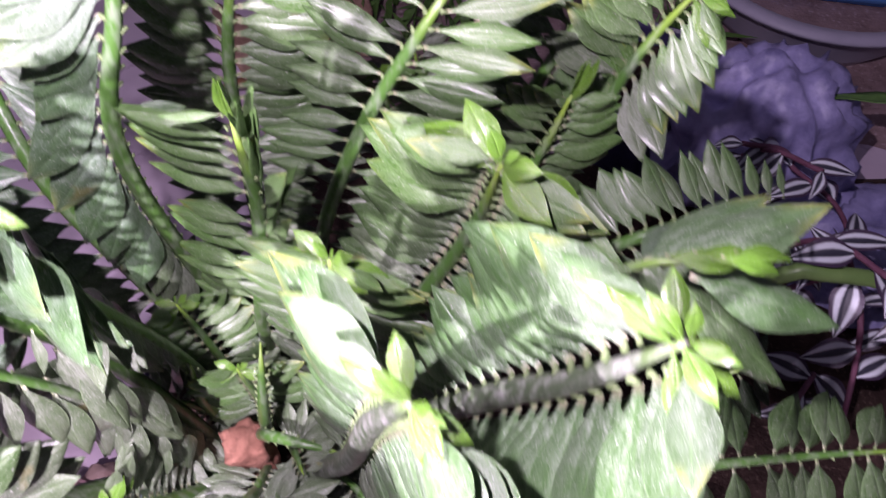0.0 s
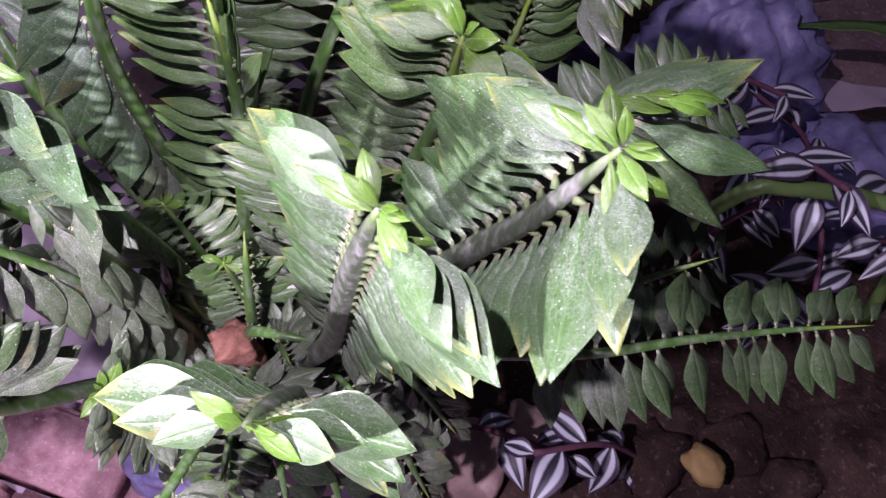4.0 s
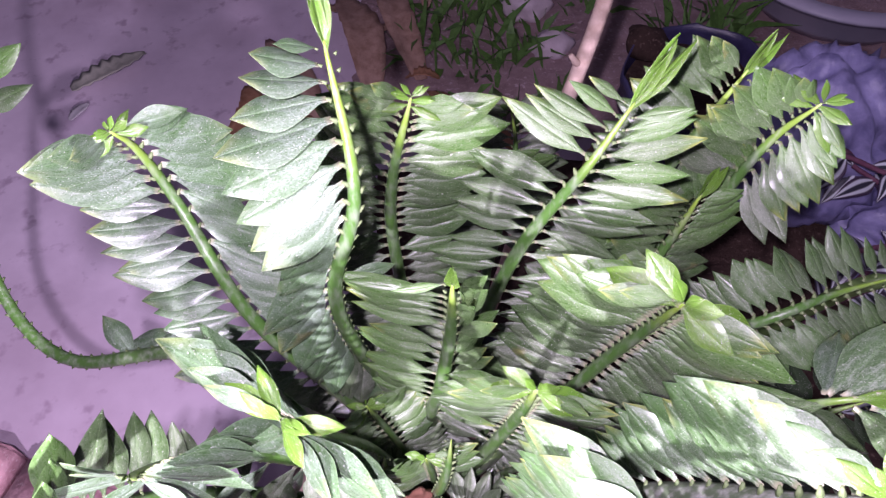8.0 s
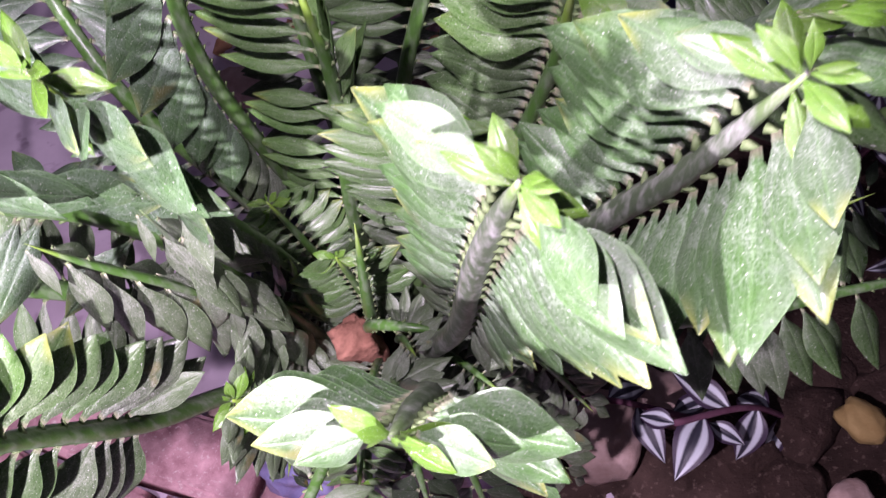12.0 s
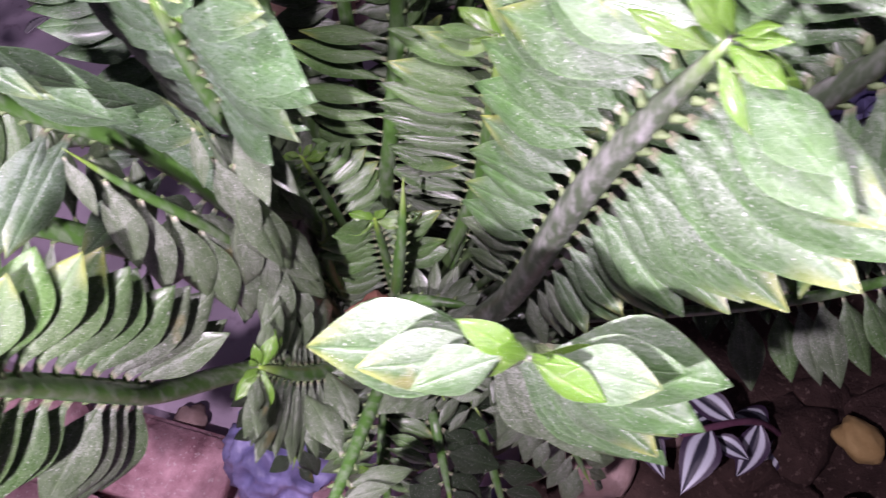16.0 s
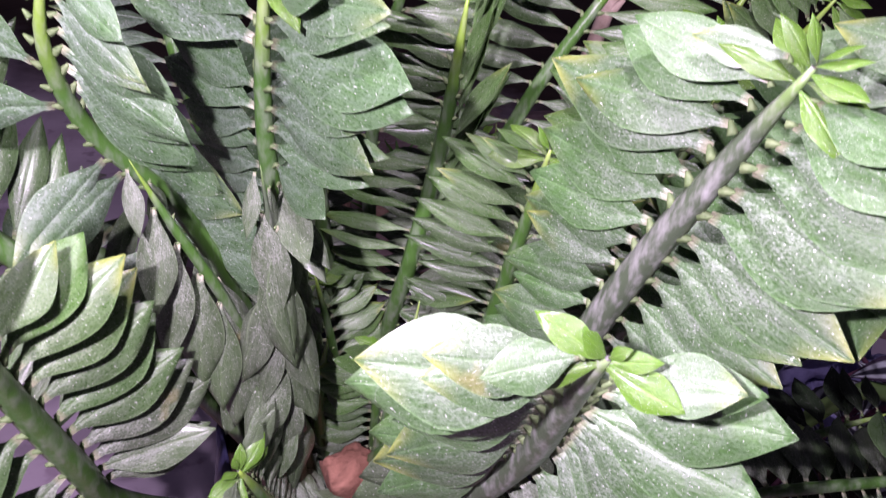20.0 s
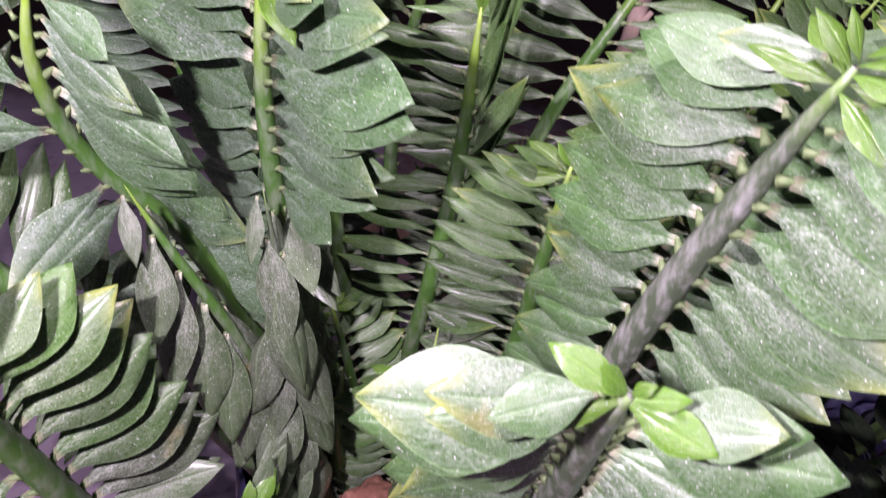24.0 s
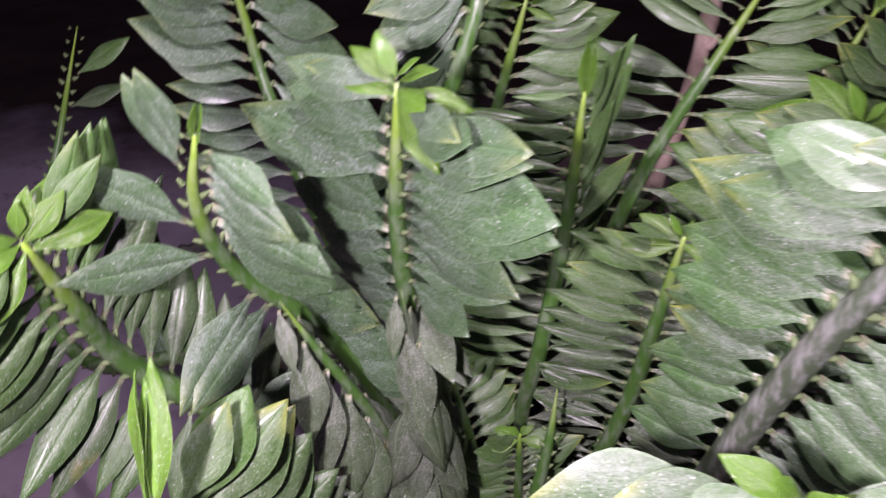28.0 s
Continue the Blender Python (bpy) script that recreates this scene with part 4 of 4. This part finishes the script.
strap("dry_leaf", [(-0.43, 0.80, 0.02), (-0.40, 0.86, 0.03), (-0.42, 0.92, 0.02)], 0.04, DRYLEAF, "curled brown dead leaf on the yard", "dead leaf", 4)
for i in range(14):
    x, y = rng.uniform(-0.36, 0.1), rng.uniform(0.72, 1.15)
    a = rng.uniform(0, 6.28)
    d = Vector((math.cos(a), math.sin(a), 0)) * rng.uniform(0.02, 0.05)
    p = Vector((x, y, 0.03))
    strap("dry_leaf", [p - d, p + Vector((0, 0, 0.012)), p + d], 0.025, rng.choice((STALK, DRYLEAF)), "crumpled brown dead leaf on the earth", "dead leaf", i)

for i in range(26):
    x, y = rng.uniform(-0.26, 0.30), rng.uniform(0.0, 0.16)
    a = rng.uniform(0, 6.28)
    d = Vector((math.cos(a), math.sin(a), 0)) * rng.uniform(0.015, 0.04)
    p = Vector((x, y, 0.068 if x < 0.12 else 0.05))
    strap("dry_leaf", [p - d, p + Vector((0, 0, 0.012)), p + d], 0.02, rng.choice((STALK, DRYLEAF, WEED)), "small dead leaf lying among the bricks", "dead leaf", i)
for i in range(12):
    rock("rubble", (rng.uniform(-0.22, 0.30), rng.uniform(0.0, 0.17), 0.058), rng.uniform(0.008, 0.02), rng.choice((STONE, BRICK, LATERITE)), "broken bit of brick on the ground", 60 + i)


def twig():
    line, total = spline([(-0.120, 0.360, 0.01), (-0.060, 0.42, 0.19), (-0.008, 0.471, 0.372), (0.022, 0.500, 0.47), (0.038, 0.520, 0.56)], 26)
    bm = bmesh.new()
    tube(bm, line, [0.0075 - 0.0016 * i / 26 + 0.0012 * (i % 6 == 0) for i in range(27)], 9)
    for i, sd in ((16, 1), (20, -1), (23, 1)):
        p = line[i]
        tube(bm, [p, p + Vector((0.006 * sd, -0.004, 0.006)), p + Vector((0.010 * sd, -0.006, 0.014))], [0.004, 0.003, 0.002], 6)
    tagged(link("dry_twig", bm, TWIG), "pale dry knobbly twig standing beside the clump", "twig")


twig()


def weeds(cx, cy, n, r, seed, tall=0.10):
    rg = random.Random(seed)
    bm = bmesh.new()
    for _ in range(n):
        a, q = rg.uniform(0, 6.28), r * math.sqrt(rg.random())
        p = Vector((cx + q * math.cos(a), cy + q * math.sin(a), 0.015))
        d = Vector((rg.gauss(0, 0.5), rg.gauss(0, 0.5), 1)).normalized()
        h = tall * rg.uniform(0.4, 1.0)
        s = d.cross(Vector((rg.random(), rg.random(), 0.2))).normalized() * rg.uniform(0.002, 0.008)
        m1, m2 = p + d * h * 0.5, p + d * h * 0.85 + Vector((d.x, d.y, -0.2)) * h * 0.35
        v = [bm.verts.new(c) for c in (p - s * 0.4, p + s * 0.4, m1 + s, m2, m1 - s)]
        bm.faces.new(v[:3] + v[4:])
        bm.faces.new([v[4], v[2], v[3]])
    tagged(link("weeds", bm, WEED, smooth=False), "tuft of thin green weeds growing in the yard", "weeds", kind="stuff")


weeds(-0.075, 1.03, 170, 0.12, 3)
weeds(0.10, 1.15, 90, 0.10, 4, 0.08)
weeds(-0.02, 0.86, 60, 0.10, 5, 0.07)
weeds(0.28, 0.98, 70, 0.07, 6, 0.12)

# ---- striped trailing plants ----
ZLEAF = [leaf_mesh("striped_leaf", ZEBRA, 1.0, 0.40 + 0.04 * k, 0.5 + 0.2 * k, -0.12, 0.02, 90 + k, neck=0.04, widest=0.36, thick=0.012) for k in range(4)]


def striped(at, heading, n, label, seed, size=0.055):
    """A trailing stem with striped leaves; at: its tip."""
    rg = random.Random(seed)
    thing = new("striped_plant")
    tagged(thing, label, "striped plant", "striped trailing plants")
    a = math.radians(heading)
    d = Vector((math.cos(a), math.sin(a), 0))
    tip = Vector(at)
    pts = [tip - d * 0.13 + Vector((0, 0, -min(0.14, tip.z - 0.03))), tip - d * 0.07 + Vector((0, 0, -0.035)), tip]
    line, total = spline(pts, 20)
    bm = bmesh.new()
    tube(bm, line, [0.0028] * 21, 7)
    part("stem", bm, plain("purple_stem", (0.10, 0.03, 0.06), (0.18, 0.08, 0.12), 100.0), thing)
    for k in range(n):
        p = line[20 - int(17 * k / max(1, n - 1))]
        b = a + (1.0 if k % 2 else -1.0) * rg.uniform(0.7, 1.5) * (1 if k > 1 else 0.5) + rg.gauss(0, 0.25)
        x = Vector((math.cos(b), math.sin(b), rg.uniform(-0.35, 0.35)))
        zn = Vector((rg.gauss(0, 0.3), -0.35 + rg.gauss(0, 0.3), 1))
        placed("leaf", rg.choice(ZLEAF), thing, basis(x, zn, p, size * (0.6 if k == 0 else rg.uniform(0.85, 1.1))))
    return thing


STRIPED = [((0.338, 0.375, 0.275), -70, 8), ((0.385, 0.40, 0.24), -20, 7), ((0.345, 0.46, 0.22), 100, 6), ((0.284, 0.598, 0.20), 200, 5), ((0.345, 0.545, 0.22), -60, 7), ((0.40, 0.50, 0.18), 20, 7),
           ((0.345, 0.60, 0.17), 150, 6), ((0.088, 0.190, 0.15), 200, 6), ((0.12, 0.20, 0.12), -30, 5), ((0.43, 0.34, 0.20), -100, 7), ((0.30, 0.33, 0.14), 230, 5)]
for i, (p, h, n) in enumerate(STRIPED):
    striped(p, h, n, "trailing stem of purple and silver striped leaves", 300 + i)


def green_stalk():
    line, _ = spline([(0.20, 0.44, 0.03), (0.265, 0.405, 0.225), (0.31, 0.40, 0.245), (0.38, 0.395, 0.24), (0.44, 0.40, 0.20), (0.48, 0.41, 0.02)], 30)
    bm = bmesh.new()
    tube(bm, line, [0.0075] * 31, 10)
    tagged(link("green_stalk", bm, plain("smooth_stalk", (0.10, 0.18, 0.05), (0.16, 0.26, 0.08), 30.0, 0.4, 0.1)), "thick smooth green stalk bent over the earth", "plant stalk")


green_stalk()
strap("blade_leaf", [(0.66, 0.60, 0.02), (0.56, 0.63, 0.20), (0.46, 0.66, 0.215), (0.385, 0.69, 0.19)], 0.045, WEED, "broad green blade leaf arching over the bags", "leaf", 7)


def basin():
    thing = new("basin")
    thing.matrix_basis = pose(0.525, 1.115, 0.012)
    tagged(thing, "grey plastic basin standing on the ground", "basin")
    bm = bmesh.new()
    prof = [(0.14, 0.0), (0.165, 0.03), (0.185, 0.085), (0.195, 0.092), (0.214, 0.092), (0.216, 0.100), (0.190, 0.101), (0.178, 0.09), (0.155, 0.035), (0.12, 0.012)]
    seg = 48
    rs = [[bm.verts.new((r * math.cos(2 * math.pi * k / seg), r * math.sin(2 * math.pi * k / seg), z)) for k in range(seg)] for r, z in prof]
    for a, b in zip(rs, rs[1:]):
        for k in range(seg):
            bm.faces.new([a[k], a[(k + 1) % seg], b[(k + 1) % seg], b[k]])
    bm.faces.new(rs[0])
    bm.faces.new(rs[-1])
    part("basin_shell", bm, BASIN, thing)
    bm = bmesh.new()
    bmesh.ops.create_circle(bm, cap_ends=True, segments=48, radius=0.158)
    bmesh.ops.translate(bm, verts=bm.verts, vec=(0, 0, 0.052))
    part("soil", bm, DIRT, thing, "level brown soil filling the basin")
    tray = new("tray")
    tray.matrix_basis = pose(0.522, 1.147, 0.066, 0, 0, -6)
    tagged(tray, "bright blue plastic tray of ochre sand in the basin", "tray")
    bm = bmesh.new()
    w, d = 0.11, 0.085
    loops = []
    for ww, dd, z in ((w - 0.004, d - 0.004, 0.0), (w, d, 0.020), (w - 0.007, d - 0.007, 0.020), (w - 0.010, d - 0.010, 0.004)):
        loops.append([bm.verts.new((sx * ww, sy * dd, z)) for sx, sy in ((-1, -1), (1, -1), (1, 1), (-1, 1))])
    for a, b in zip(loops, loops[1:]):
        for k in range(4):
            bm.faces.new([a[k], a[(k + 1) % 4], b[(k + 1) % 4], b[k]])
    bm.faces.new(loops[0])
    bm.faces.new(loops[-1])
    bmesh.ops.bevel(bm, geom=bm.edges[:], offset=0.002, segments=2, affect="EDGES")
    part("tray_shell", bm, BLUE, tray)
    bm = bmesh.new()
    n = 14
    g = {(i, j): bm.verts.new(((2 * i / n - 1) * (w - 0.011), (2 * j / n - 1) * (d - 0.011), 0.013 + 0.006 * noise.noise(Vector((i * 0.6, j * 0.6, 1))))) for i in range(n + 1) for j in range(n + 1)}
    for i in range(n):
        for j in range(n):
            bm.faces.new([g[i, j], g[i + 1, j], g[i + 1, j + 1], g[i, j + 1]])
    part("sand", bm, SAND, tray)


basin()
